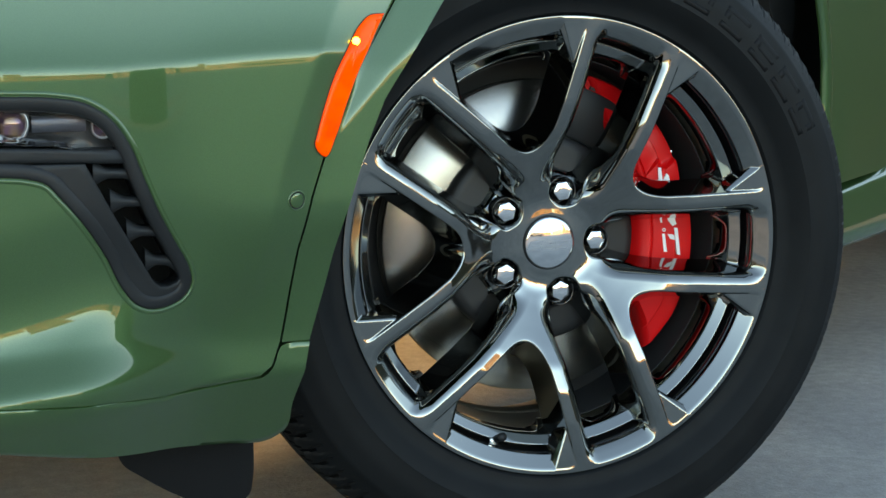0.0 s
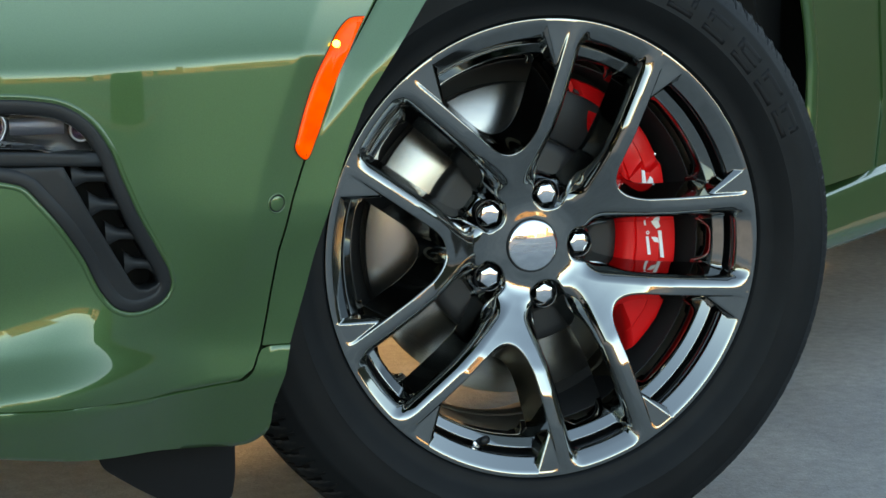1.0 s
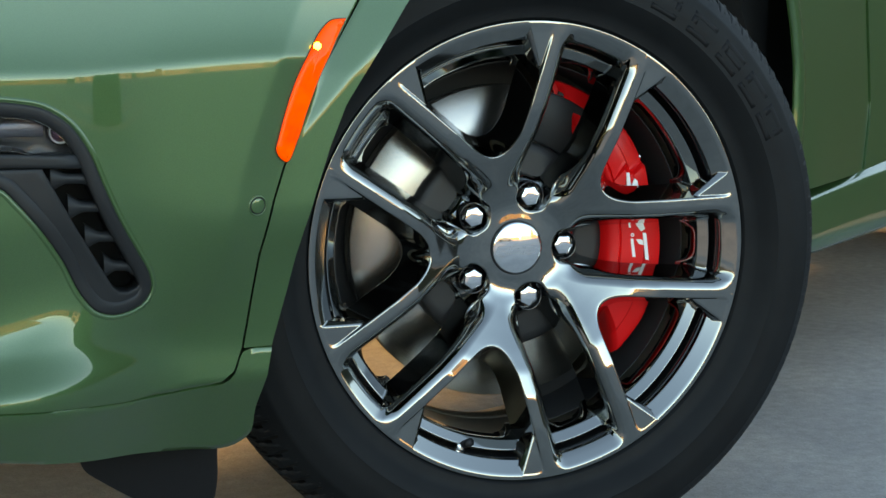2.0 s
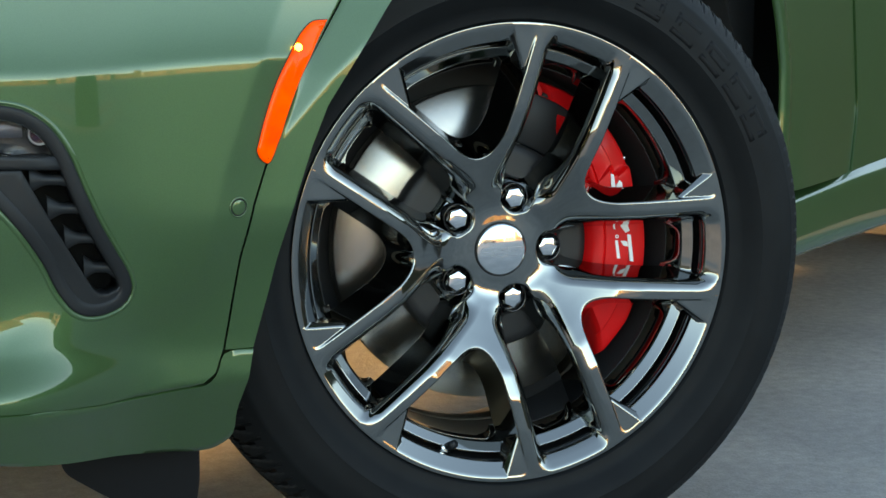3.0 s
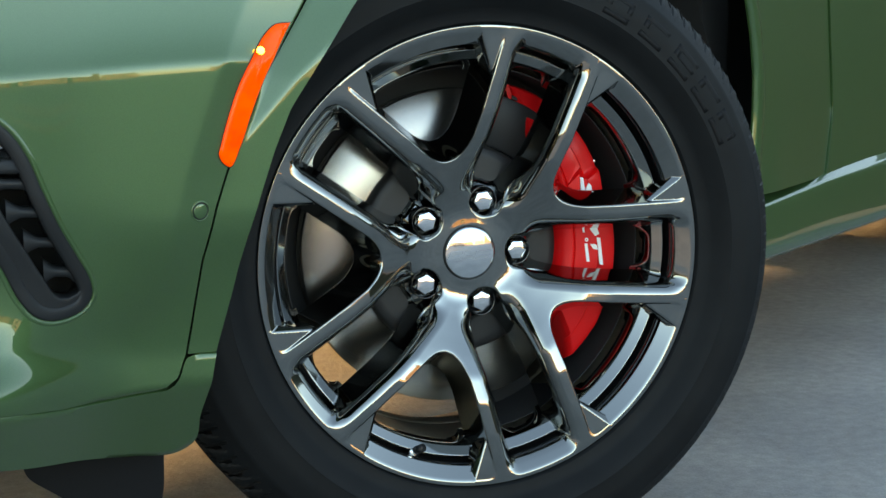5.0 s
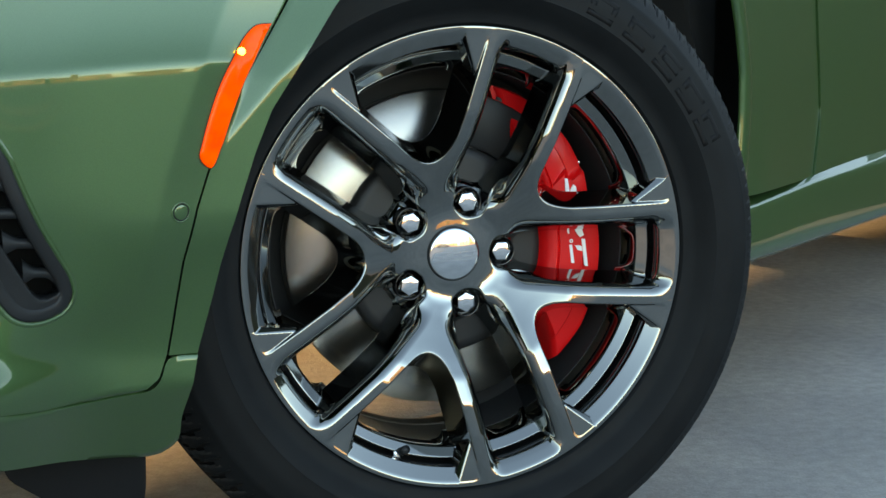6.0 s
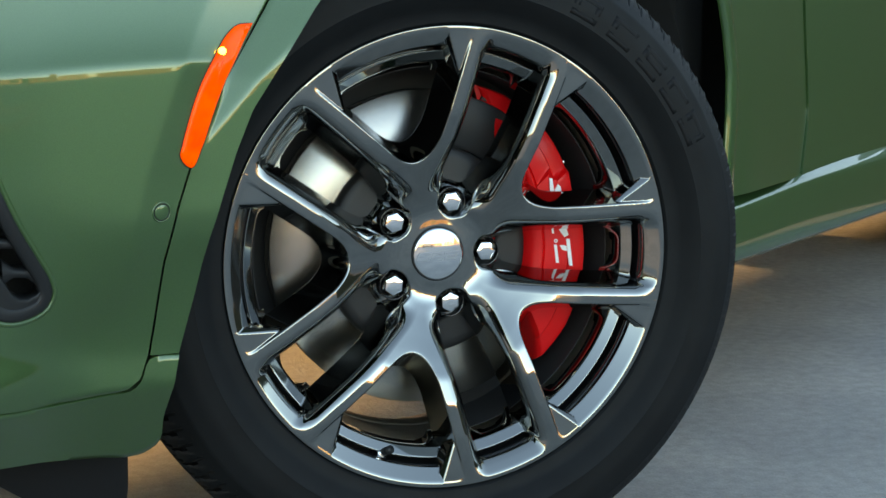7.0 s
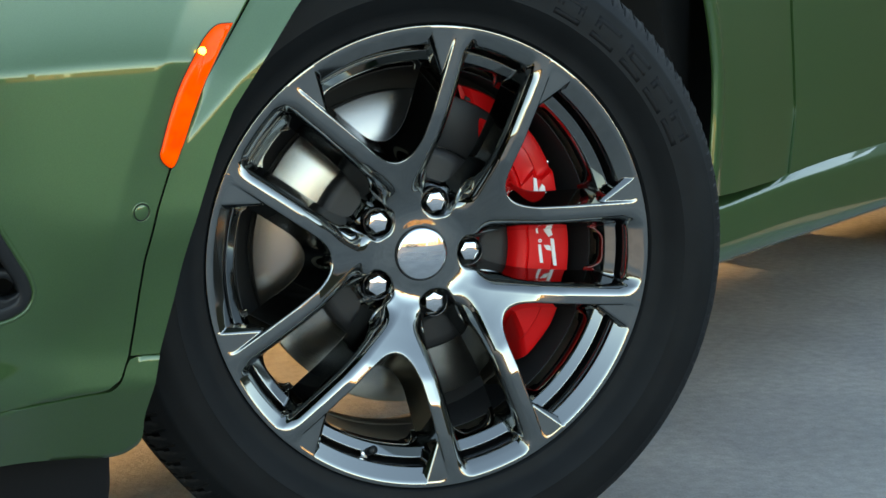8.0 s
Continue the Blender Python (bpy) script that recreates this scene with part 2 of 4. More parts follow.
def wheel_sector():
    rs = np.linspace(0.018, 0.274, 236)
    step = radians(72) / 220
    ths = -radians(36) + step * np.arange(222)
    ys = np.linspace(-0.006, 0.112, 100)
    g = np.stack(np.meshgrid(rs, ths, ys, indexing="ij"), -1).astype(np.float32)
    wrap = lambda t: (t + radians(36)) % radians(72) - radians(36)
    f = wheel_solid(g[..., 0], wrap(g[..., 1]), g[..., 2])
    s = f < 0
    cells = tuple(n - 1 for n in f.shape)
    total, count = np.zeros((*cells, 3), np.float32), np.zeros(cells, np.float32)
    corners = [(i, j, k) for i in (0, 1) for j in (0, 1) for k in (0, 1)]
    at = lambda arr, c: arr[c[0]:c[0] + cells[0], c[1]:c[1] + cells[1], c[2]:c[2] + cells[2]]
    for a in corners:
        for axis in range(3):
            if a[axis] == 0:
                b = list(a)
                b[axis] = 1
                fa, fb = at(f, a), at(f, b)
                cross = at(s, a) != at(s, b)
                t = np.where(cross, fa / np.where(cross, fa - fb, 1), 0)[..., None]
                total += np.where(cross[..., None], at(g, a) * (1 - t) + at(g, b) * t, 0)
                count += cross
    live = count > 0
    index = np.full(cells, -1)
    index[live] = np.arange(live.sum())
    V = (total[live] / count[live][:, None]).astype(np.float64)
    e = 4e-4

    def slope(V):
        r, t, y = V.T
        t = wrap(t)
        gr = (wheel_solid(r + e, t, y) - wheel_solid(r - e, t, y)) / (2 * e)
        gt = (wheel_solid(r, t + e / r, y) - wheel_solid(r, t - e / r, y)) / (2 * e)
        gy = (wheel_solid(r, t, y + e) - wheel_solid(r, t, y - e)) / (2 * e)
        return gr, gt, gy

    for _ in range(2):
        gr, gt, gy = slope(V)
        n2 = np.maximum(gr ** 2 + gt ** 2 + gy ** 2, 0.2)
        h = 0.7 * wheel_solid(V[:, 0], wrap(V[:, 1]), V[:, 2]) / n2
        h = np.clip(h, -0.001, 0.001)
        V -= np.stack([h * gr, h * gt / V[:, 0], h * gy], 1)
    gr, gt, gy = slope(V)
    c, sn = np.cos(V[:, 1]), np.sin(V[:, 1])
    N = np.stack([gr * c - gt * sn, gy, gr * sn + gt * c], 1)
    N /= np.maximum(np.linalg.norm(N, axis=1), 1e-6)[:, None]
    P = np.stack([V[:, 0] * c, V[:, 1] * 0 + V[:, 2], V[:, 0] * sn], 1)
    quads = []
    n0, n1, n2 = f.shape
    for axis in range(3):
        o1, o2 = [(1, 2), (2, 0), (0, 1)][axis]
        lo = [slice(1, n - 1) for n in f.shape]
        lo[axis] = slice(0, f.shape[axis] - 1)
        hi = list(lo)
        hi[axis] = slice(1, f.shape[axis])
        a, b = s[tuple(lo)], s[tuple(hi)]
        I = np.argwhere(a != b)
        flip = a[tuple(I.T)]
        for d in range(3):
            if d != axis:
                I[:, d] += 1
        def cell(da, db):
            J = I.copy()
            J[:, o1] += da
            J[:, o2] += db
            return index[tuple(J.T)]
        q = np.stack([cell(-1, -1), cell(0, -1), cell(0, 0), cell(-1, 0)], 1)
        q[flip] = q[flip][:, ::-1]
        quads.append(q)
    Q = np.concatenate(quads)
    Q = Q[(Q >= 0).all(1)]
    used = np.unique(Q)
    back = np.full(len(P), -1)
    back[used] = np.arange(len(used))
    me = bpy.data.meshes.new("spoke")
    me.from_pydata(P[used].tolist(), [], back[Q].tolist())
    me.shade_smooth()
    me.normals_split_custom_set_from_vertices(N[used].tolist())
    me.materials.append(gunmetal)
    return me


PHASE = radians(-0.7)            # of the first nut, from +x towards +z
wheel = tagged(new("front_wheel"), "dark chrome five double-spoke alloy wheel with tyre on asphalt", "wheel", "wheels of the car")
wheel.matrix_world = pose(0, 0, HUB)
sector = wheel_sector()
for k in range(5):
    spoke = new("spoke", sector)
    spoke.parent = wheel
    spoke.rotation_euler = (0, -(PHASE + radians(36 + 72 * k)), 0)
rim = part("rim", lathe([(.2685, -.0005), (.2705, .003), (.2708, .010), (.268, .016), (.262, .018), (.250, .021), (.2466, .0215), (.2460, .023), (.2455, .044), (.2440, .046), (.2405, .046)], 200), gloss_black, wheel, "gloss dark rim groove")
part("rim_well", lathe([(.2405, .046), (.2400, .050), (.2285, .058), (.2268, .0605)], 200), gloss_black, wheel, "gloss dark rim well")
part("barrel", lathe([(.2268, .0605), (.2262, .09), (.2254, .1285), (.2256, .1300), (.2272, .1308), (.2272, .1322), (.2250, .1330), (.2243, .137), (.2240, .157), (.2250, .162),
                      (.233, .178), (.241, .215), (.246, .242), (.250, .250), (.253, .248), (.252, .19), (.240, .12), (.245, .06), (.262, .03), (.268, .016)], 200), barrel_metal, wheel, "bare alloy barrel of the wheel")


def sharpened(bm, degrees):
    """Marks the edges that are bent by more than this as sharp."""
    bmesh.ops.recalc_face_normals(bm, faces=bm.faces)
    for e in bm.edges:
        if len(e.link_faces) == 2 and e.calc_face_angle(0) > radians(degrees):
            e.smooth = False
    return bm


cap = part("hub_cap", lathe([(.0004, .0530)] + [(.0305 * k / 12, .0530 + .0035 * (k / 12) ** 2) for k in range(1, 13)] + [(.0308, .0575), (.0308, .07)], 96), satin, wheel, "mirror-bright chrome centre cap with engraved emblem")
part("cap_ring", lathe([(.0306, .0585), (.0312, .0578), (.0322, .0582), (.0328, .0600), (.0330, .066)], 96), black_plastic, cap)


def nut():
    """Hexagonal nut with a domed top, its axle along y."""
    bm = bmesh.new()
    rings = []
    for size, y, mix in ((.003, -.0011, 0), (.006, -.0009, 0), (.009, -.0004, .6), (.0116, .0004, 1), (.0121, .0016, 1), (.0122, .024, 1)):
        ring = []
        for k in range(36):
            a = 2 * math.pi * k / 36
            c = math.cos(((a + math.pi / 6) % (math.pi / 3)) - math.pi / 6)
            rr = size * (1 - mix + mix * math.cos(math.pi / 6) / c)
            ring.append(bm.verts.new((rr * math.cos(a + .5), y, rr * math.sin(a + .5))))
        rings.append(ring)
    bm.faces.new(rings[0])
    for p, q in zip(rings, rings[1:]):
        for k in range(36):
            bm.faces.new((p[k], p[(k + 1) % 36], q[(k + 1) % 36], q[k]))
    return sharpened(bm, 40)


def nut_seat():
    return lathe([(.0123, .014), (.0150, .015), (.0158, .017), (.0166, .006), (.0170, .0015), (.0174, .004), (.0176, .026)], 40)


for k in range(5):
    a = PHASE + radians(72 * k)
    n = part("lug_nut", nut(), chrome, wheel, "chrome lug nut")
    n.location = (.0635 * math.cos(a), .0655, .0635 * math.sin(a))
    n.rotation_euler = (0, 0.9 * k, 0)
    seat = part("nut_seat", nut_seat(), gloss_black, n)

# tyre valve at the lower window
valve = new("valve")
valve.parent = wheel
tagged(valve, "short black tyre valve with metal collar")
valve.matrix_local = pose(-.0775, .036, -.229) @ look((0, 0, 0), (.30, -1, .45)).to_3x3().to_4x4() @ Matrix.Scale(1.1, 4)
bm = bmesh.new()
bmesh.ops.create_cone(bm, segments=6, radius1=.0075, radius2=.0066, depth=.006, cap_ends=True)
part("collar", bm, chrome, valve)
bm = bmesh.new()
bmesh.ops.create_cone(bm, segments=16, radius1=.0046, radius2=.0042, depth=.013, cap_ends=True, matrix=pose(0, 0, -.0125))
part("valve_cap", bm, black_plastic, valve)
bm = bmesh.new()
bmesh.ops.create_cone(bm, segments=16, radius1=.0034, radius2=.0034, depth=.006, cap_ends=True, matrix=pose(0, 0, -.005))
part("stem", bm, chrome, valve)

# tyre
TYRE = [(.2560, .050), (.2600, .020), (.2665, .0035), (.2715, -.0020), (.2800, -.0030), (.2880, -.0075), (.2960, -.0160), (.3040, -.0200), (.3060, -.0212), (.3080, -.0208),
        (.3200, -.0222), (.3330, -.0205), (.3450, -.0155), (.3480, -.0150), (.3510, -.0118), (.3590, -.0050), (.3670, .0040), (.3735, .0145), (.3785, .0270), (.3815, .0380),
        (.3835, .0500), (.3840, .0560), (.3765, .0575), (.3765, .0640), (.3845, .0655), (.3860, .0900), (.3865, .1010), (.3785, .1025), (.3785, .1120), (.3865, .1135),
        (.3865, .1460), (.3785, .1475), (.3785, .1570), (.3865, .1585), (.3850, .1900), (.3770, .1915), (.3770, .1980), (.3845, .1995), (.3815, .2240), (.3735, .2450), (.3590, .2640),
        (.3300, .2800), (.3000, .2760), (.2750, .2600), (.2600, .2400), (.2560, .2000)]


def tyre_mesh(pitches=112, per=14):
    steps = pitches * per
    bm = bmesh.new()
    rings = []
    for k in range(steps):
        a = 2 * math.pi * k / steps
        ph = k % per
        ring = []
        for r, y in TYRE:
            rr, yy = r, y
            # slanted notches across the shoulders and between the ribs
            if (0.366 < r and 0.0 < y < 0.056) or (0.37 < r and 0.2 < y < 0.25):
                lean = int(abs(y - .02) * 260)
                if (ph + lean) % per < 2:
                    rr -= 0.0085 * min(1.0, (r - .362) / .012)
            elif r > 0.38 and 0.066 < y < 0.19:
                if (ph + int(y * 160)) % per < 1:
                    rr -= 0.006
            ring.append(bm.verts.new((rr * math.cos(a), yy, rr * math.sin(a))))
        rings.append(ring)
    n = len(TYRE)
    for k in range(steps):
        p, q = rings[k], rings[(k + 1) % steps]
        for j in range(n - 1):
            bm.faces.new((p[j], p[j + 1], q[j + 1], q[j]))
    return bm


tyre = part("tyre", sharpened(tyre_mesh(), 38), rubber, wheel, "black low-profile tyre with raised sidewall marks")

# brake
brake = tagged(new("disc_brake"), "steel brake disc with red multi-piston caliper behind wheel", "brake", "brakes of the car")
brake.matrix_world = pose(0, 0, HUB)
disc = part("brake_disc", lathe([(.118, .1105), (.1905, .1105), (.1912, .1115), (.1912, .118), (.186, .1185), (.186, .1325), (.1912, .133), (.1912, .1395), (.1905, .1405), (.118, .1405)], 160), steel, brake, "bright brushed steel brake disc")
part("disc_hat", lathe([(.0005, .091), (.113, .091), (.1225, .0925), (.1262, .0965), (.1272, .1115), (.1272, .14)], 96), iron, brake, "black disc hat")
bm = bmesh.new()
rows = []
for k in range(61):
    a = radians(-84 + 290 * k / 60)
    rows.append([bm.verts.new((r * math.cos(a), y, r * math.sin(a))) for r, y in ((.09, .146), (.15, .146), (.212, .147), (.2185, .145), (.2198, .142), (.2200, .066), (.2212, .066), (.2212, .156), (.09, .152))])
for p, q in zip(rows, rows[1:]):
    for j in range(9):
        bm.faces.new((p[j], p[(j + 1) % 9], q[(j + 1) % 9], q[j]))
bm.faces.new(rows[0])
bm.faces.new(rows[-1][::-1])
part("dust_shield", sharpened(bm, 40), dark_plastic, brake, "black dust shield behind the disc")
part("hub_carrier", lathe([(.0005, .15), (.07, .15), (.075, .16), (.075, .24), (.0005, .25)], 48), dark_plastic, brake)


def caliper_mesh():
    bm = bmesh.new()
    na = 150
    # share of the way from the inner to the outer border, and depth behind the face
    share = (0, .06, .16, .24, .26, .28, .55, .66, .68, .70, .90, .965, 1.0)
    slope = (.026, .010, .0020, .0008, .0022, 0, 0, .0004, .0024, .0028, .0034, .0050, .0105)
    border = lambda deg: (float(np.interp(deg, [-48, -40, -12, 12, 40, 72], [.150, .133, .122, .122, .140, .158])),
                          float(np.interp(deg, [-50, -42, -30, -22, -15.2, -13.6, 9.6, 11, 19, 30, 45, 60, 74], [.200, .2045, .2060, .2035, .2010, .2020, .1985, .1945, .1940, .2020, .2070, .2100, .2060])))
    rows = []
    for i in range(na + 1):
        f = i / na
        row = []
        end = min(1.0, (i / 4) ** .5, ((na - i) / 4) ** .5)
        for j, g in enumerate(share):
            low, high = -30 - 17 * g, 55 + 17 * g
            deg = low + (high - low) * f
            a = radians(deg)
            r_in, r_out = border(deg)
            r = r_in + (r_out - r_in) * g
            mid = float(smoothstep(-15, -13.8, deg) - smoothstep(9.8, 11, deg))
            step = float(smoothstep(27.0, 28.0, deg - 95 * max(0, .178 - r) / .178))
            y = .0735 + .0012 * (1 - mid) + .006 * float(smoothstep(-16, -44, deg)) + .009 * step * float(smoothstep(.165, .172, r)) + .018 * float(smoothstep(36, 62, deg)) + slope[j]
            row.append(bm.verts.new((r * math.cos(a), y + (1 - end) * .012, r * math.sin(a))))
        for g in (1.0, 0.0):
            low, high = -30 - 17 * g, 55 + 17 * g
            deg = low + (high - low) * f
            r = border(deg)[int(g)] - .001
            row.append(bm.verts.new((r * math.cos(radians(deg)), .112, r * math.sin(radians(deg)))))
        rows.append(row)
    n = len(rows[0])
    for p, q in zip(rows, rows[1:]):
        for j in range(n):
            bm.faces.new((p[j], p[(j + 1) % n], q[(j + 1) % n], q[j]))
    bm.faces.new(rows[0])
    bm.faces.new(rows[-1][::-1])
    return sharpened(bm, 40)


# caliper's back half, coloured dark so that less red mirrors in the barrel
bm = bmesh.new()
rows = []
for k in range(41):
    a = radians(-46 + 114 * k / 40)
    rows.append([bm.verts.new((r * math.cos(a), y, r * math.sin(a))) for r, y in ((.192, .108), (.1955, .108), (.1965, .112), (.1965, .145), (.1985, .165), (.130, .165), (.130, .144), (.192, .144))])
for p, q in zip(rows, rows[1:]):
    for j in range(8):
        bm.faces.new((p[j], p[(j + 1) % 8], q[(j + 1) % 8], q[j]))
bm.faces.new(rows[0])
bm.faces.new(rows[-1][::-1])
part("caliper_bridge", sharpened(bm, 40), iron, brake, "back of the caliper, coloured dark to cut red reflections")
bm = bmesh.new()
rows = []
for k in range(25):
    a, e = radians(46 + 40 * k / 24), min(1, k / 2, (24 - k) / 2)
    rows.append([bm.verts.new((r * math.cos(a), y + .003 * (1 - e), r * math.sin(a))) for r, y in ((.128, .109), (.128, .101), (.131, .099), (.186, .099), (.190, .101), (.190, .109))])
for p, q in zip(rows, rows[1:]):
    for j in range(6):
        bm.faces.new((p[j], p[(j + 1) % 6], q[(j + 1) % 6], q[j]))
bm.faces.new(rows[0])
bm.faces.new(rows[-1][::-1])
part("brake_pad", sharpened(bm, 40), iron, brake, "black brake pad plate at the caliper's end")
caliper = part("caliper", caliper_mesh(), red, brake, "glossy red brake caliper with white marks")

# ---- ground ----
bm = bmesh.new()
bmesh.ops.create_grid(bm, x_segments=40, y_segments=40, size=400)
ground = tagged(mesh_object("ground", bm, asphalt, False), "grey worn asphalt ground reaching the horizon", "ground", kind="structure")

# an unseen dark wall beyond the car's tail, added to darken its reflections
bm = bmesh.new()
wall_a, wall_b, wall_back = Vector((6.2, -4.6, 0)), Vector((3.75, 2.9, 0)), Vector((.26, .15, 0))
base = [wall_a, wall_b, wall_b + wall_back, wall_a + wall_back]
lo = [bm.verts.new(p) for p in base]
hi = [bm.verts.new(p + Vector((0, 0, 1.35))) for p in base]
bm.faces.new(lo[::-1])
bm.faces.new(hi)
for k in range(4):
    bm.faces.new((lo[k], lo[(k + 1) % 4], hi[(k + 1) % 4], hi[k]))
tagged(mesh_object("reflection_wall", bm, dark_wall, False), "unseen dark green wall added to darken the car's reflections", "wall", kind="structure")

# unseen far-side wall added to shade the lot; evening sun passes its wide gate
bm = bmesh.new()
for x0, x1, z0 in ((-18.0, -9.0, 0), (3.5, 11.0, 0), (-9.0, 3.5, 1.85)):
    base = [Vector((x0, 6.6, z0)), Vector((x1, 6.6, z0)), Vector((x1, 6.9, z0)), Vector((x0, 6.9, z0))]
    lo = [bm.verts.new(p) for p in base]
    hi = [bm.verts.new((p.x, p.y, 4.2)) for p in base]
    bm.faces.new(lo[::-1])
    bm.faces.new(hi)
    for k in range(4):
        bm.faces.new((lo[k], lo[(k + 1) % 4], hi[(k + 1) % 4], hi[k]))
tagged(mesh_object("shade_wall", bm, dark_wall, False), "unseen dark wall with a gate gap, added to shade the lot", "wall", kind="structure")

# ---- the car's body ----
car = tagged(new("car"), "dark green sport utility car, front corner", "car")
car.matrix_world = pose(0, 0, HUB)

PLAN_X = [-1.3, -1.15, -1.05, -.95, -.85, -.75, -.65, -.541, -.471, -.393, -.34, -.276, -.24, -.1, .1]
PLAN_Y = [.16, .0, -.115, -.225, -.305, -.335, -.322, -.284, -.2475, -.237, -.231, -.224, -.220, -.200, -.17]
LEDGE_Z = [-.30, -.14, -.095, -.066, -.055, -.04, -.015, .012, .03, .06, .12, .2, .6]
LEDGE_D = [.15, .040, .004, -.022, -.028, -.026, -.012, .004, .010, .011, .0, 0, 0]


def blurred(x, y, lo, hi, n, width):
    g = np.linspace(lo, hi, n)
    v = np.interp(g, x, y)
    reach = int(width * 3)
    k = np.exp(-.5 * (np.arange(-reach, reach + 1) / width) ** 2)
    return g, np.convolve(np.pad(v, reach, mode="reflect", reflect_type="odd"), k / k.sum(), "valid")


PLAN = blurred(PLAN_X, PLAN_Y, -1.3, .1, 281, 4.5)
LEDGE = blurred(LEDGE_Z, LEDGE_D, -.3, .6, 361, 4.0)
LEDGE_END = blurred([-.3, -.045, -.03, -.011, .009, .034, .1, .6], [-.503, -.503, -.512, -.502, -.482, -.464, -.45, -.45], -.3, .6, 361, 5.0)


SEAM = [(-.200, .40), (-.225, .345), (-.261, .285), (-.302, .221), (-.341, .136), (-.353, .101), (-.365, .051), (-.374, -.02), (-.378, -.045), (-.386, -.068), (-.398, -.077)]


def skin(x, z):
    """Depth y of the front bumper's skin, which swells, tucks in at the wheel and steps out to a ledge."""
    xc = np.interp(z, *LEDGE_END)
    right = smoothstep(xc - .088, xc + .088, x)
    past = x - np.interp(z, [p[1] for p in SEAM[::-1]], [p[0] for p in SEAM[::-1]])
    beyond = smoothstep(-.003, .003, past)
    rise = z - np.interp(x, [-1.2, -.634, -.54, -.48, -.42, -.36], [.222, .227, .227, .230, .2345, .238]) * (1 - beyond) - (.155 + 2.1 * past) * beyond
    rise = .5 * (rise + np.sqrt(rise * rise + .000012))   # a crease, above which the skin leans back
    y = np.interp(x, *PLAN) + .13 * rise + .44 * (1 - beyond) * .030 * (1 - np.exp(-rise / .030))
    over = x - np.interp(z, [-.2, .036, .078, .13, .171, .218, .254, .285, .40], [-.45, -.405, -.397, -.384, -.370, -.353, -.337, -.323, -.270])   # the flare begins at a soft crease
    y = y + .27 * .5 * (over + np.sqrt(over * over + .000006)) * smoothstep(-.03, .06, z)
    y = y - .24 * .5 * (past + np.sqrt(past * past + .00003)) * smoothstep(-.03, .08, z)
    y = y + right * (.05 * smoothstep(.10, -.05, z) * 1.0 + .75 * np.maximum(-.075 - z, 0))
    drop = .010 + .19 * np.maximum(-.53 - x, 0)          # the ledge falls towards the car's front
    return y + (1 - right) * np.interp(z + drop * smoothstep(-.055, -.012, z), *LEDGE)


SEAM_LOW = [(-.398, -.077), (-.412, -.0795), (-.45, -.081), (-.500, -.0765), (-.554, -.0640), (-.604, -.0570), (-.65, -.0515), (-.80, -.035), (-1.2, -.03)]
ARCH = [(-.140, .40), (-.175, .335), (-.213, .285), (-.254, .226), (-.278, .191), (-.295, .152), (-.310, .109), (-.322, .072), (-.328, .047), (-.335, .012), (-.349, -.045)]
ARCH_LOW = [(-.349, -.045), (-.361, -.113), (-.365, -.150), (-.374, -.157), (-.429, -.157), (-.496, -.142), (-.602, -.112), (-.651, -.098), (-.80, -.075), (-1.2, -.05)]


def offset_line(pts, d):
    """A closed outline moved inwards by d (positive: towards its inside)."""
    P = np.array(pts, float)
    area = 0.5 * np.sum(P[:, 0] * np.roll(P[:, 1], -1) - np.roll(P[:, 0], -1) * P[:, 1])
    t = np.roll(P, -1, 0) - np.roll(P, 1, 0)
    t /= np.linalg.norm(t, axis=1)[:, None]
    n = np.stack([-t[:, 1], t[:, 0]], 1) * (1 if area > 0 else -1)
    return P + n * d


def closed_line(pts, steps):
    return smooth_line(list(pts) + [pts[0]], steps + 1)[:-1]


def inside(x, z, poly):
    P = np.array(poly)
    Q = np.roll(P, -1, 0)
    c = ((P[:, 1] > z) != (Q[:, 1] > z)) & (x < (Q[:, 0] - P[:, 0]) * (z - P[:, 1]) / (Q[:, 1] - P[:, 1] + 1e-12) + P[:, 0])
    return c.sum() % 2 == 1


OPENING = [(-.82, .212), (-.72, .207), (-.638, .203), (-.591, .200), (-.568, .195), (-.548, .182), (-.531, .158), (-.519, .128), (-.504, .093), (-.488, .063), (-.4765, .040), (-.4745, .029), (-.480, .018), (-.494, .012),
           (-.511, .012), (-.524, .018), (-.534, .030), (-.551, .065), (-.571, .097), (-.590, .121), (-.601, .133), (-.618, .139), (-.641, .142), (-.72, .146), (-.82, .150)]


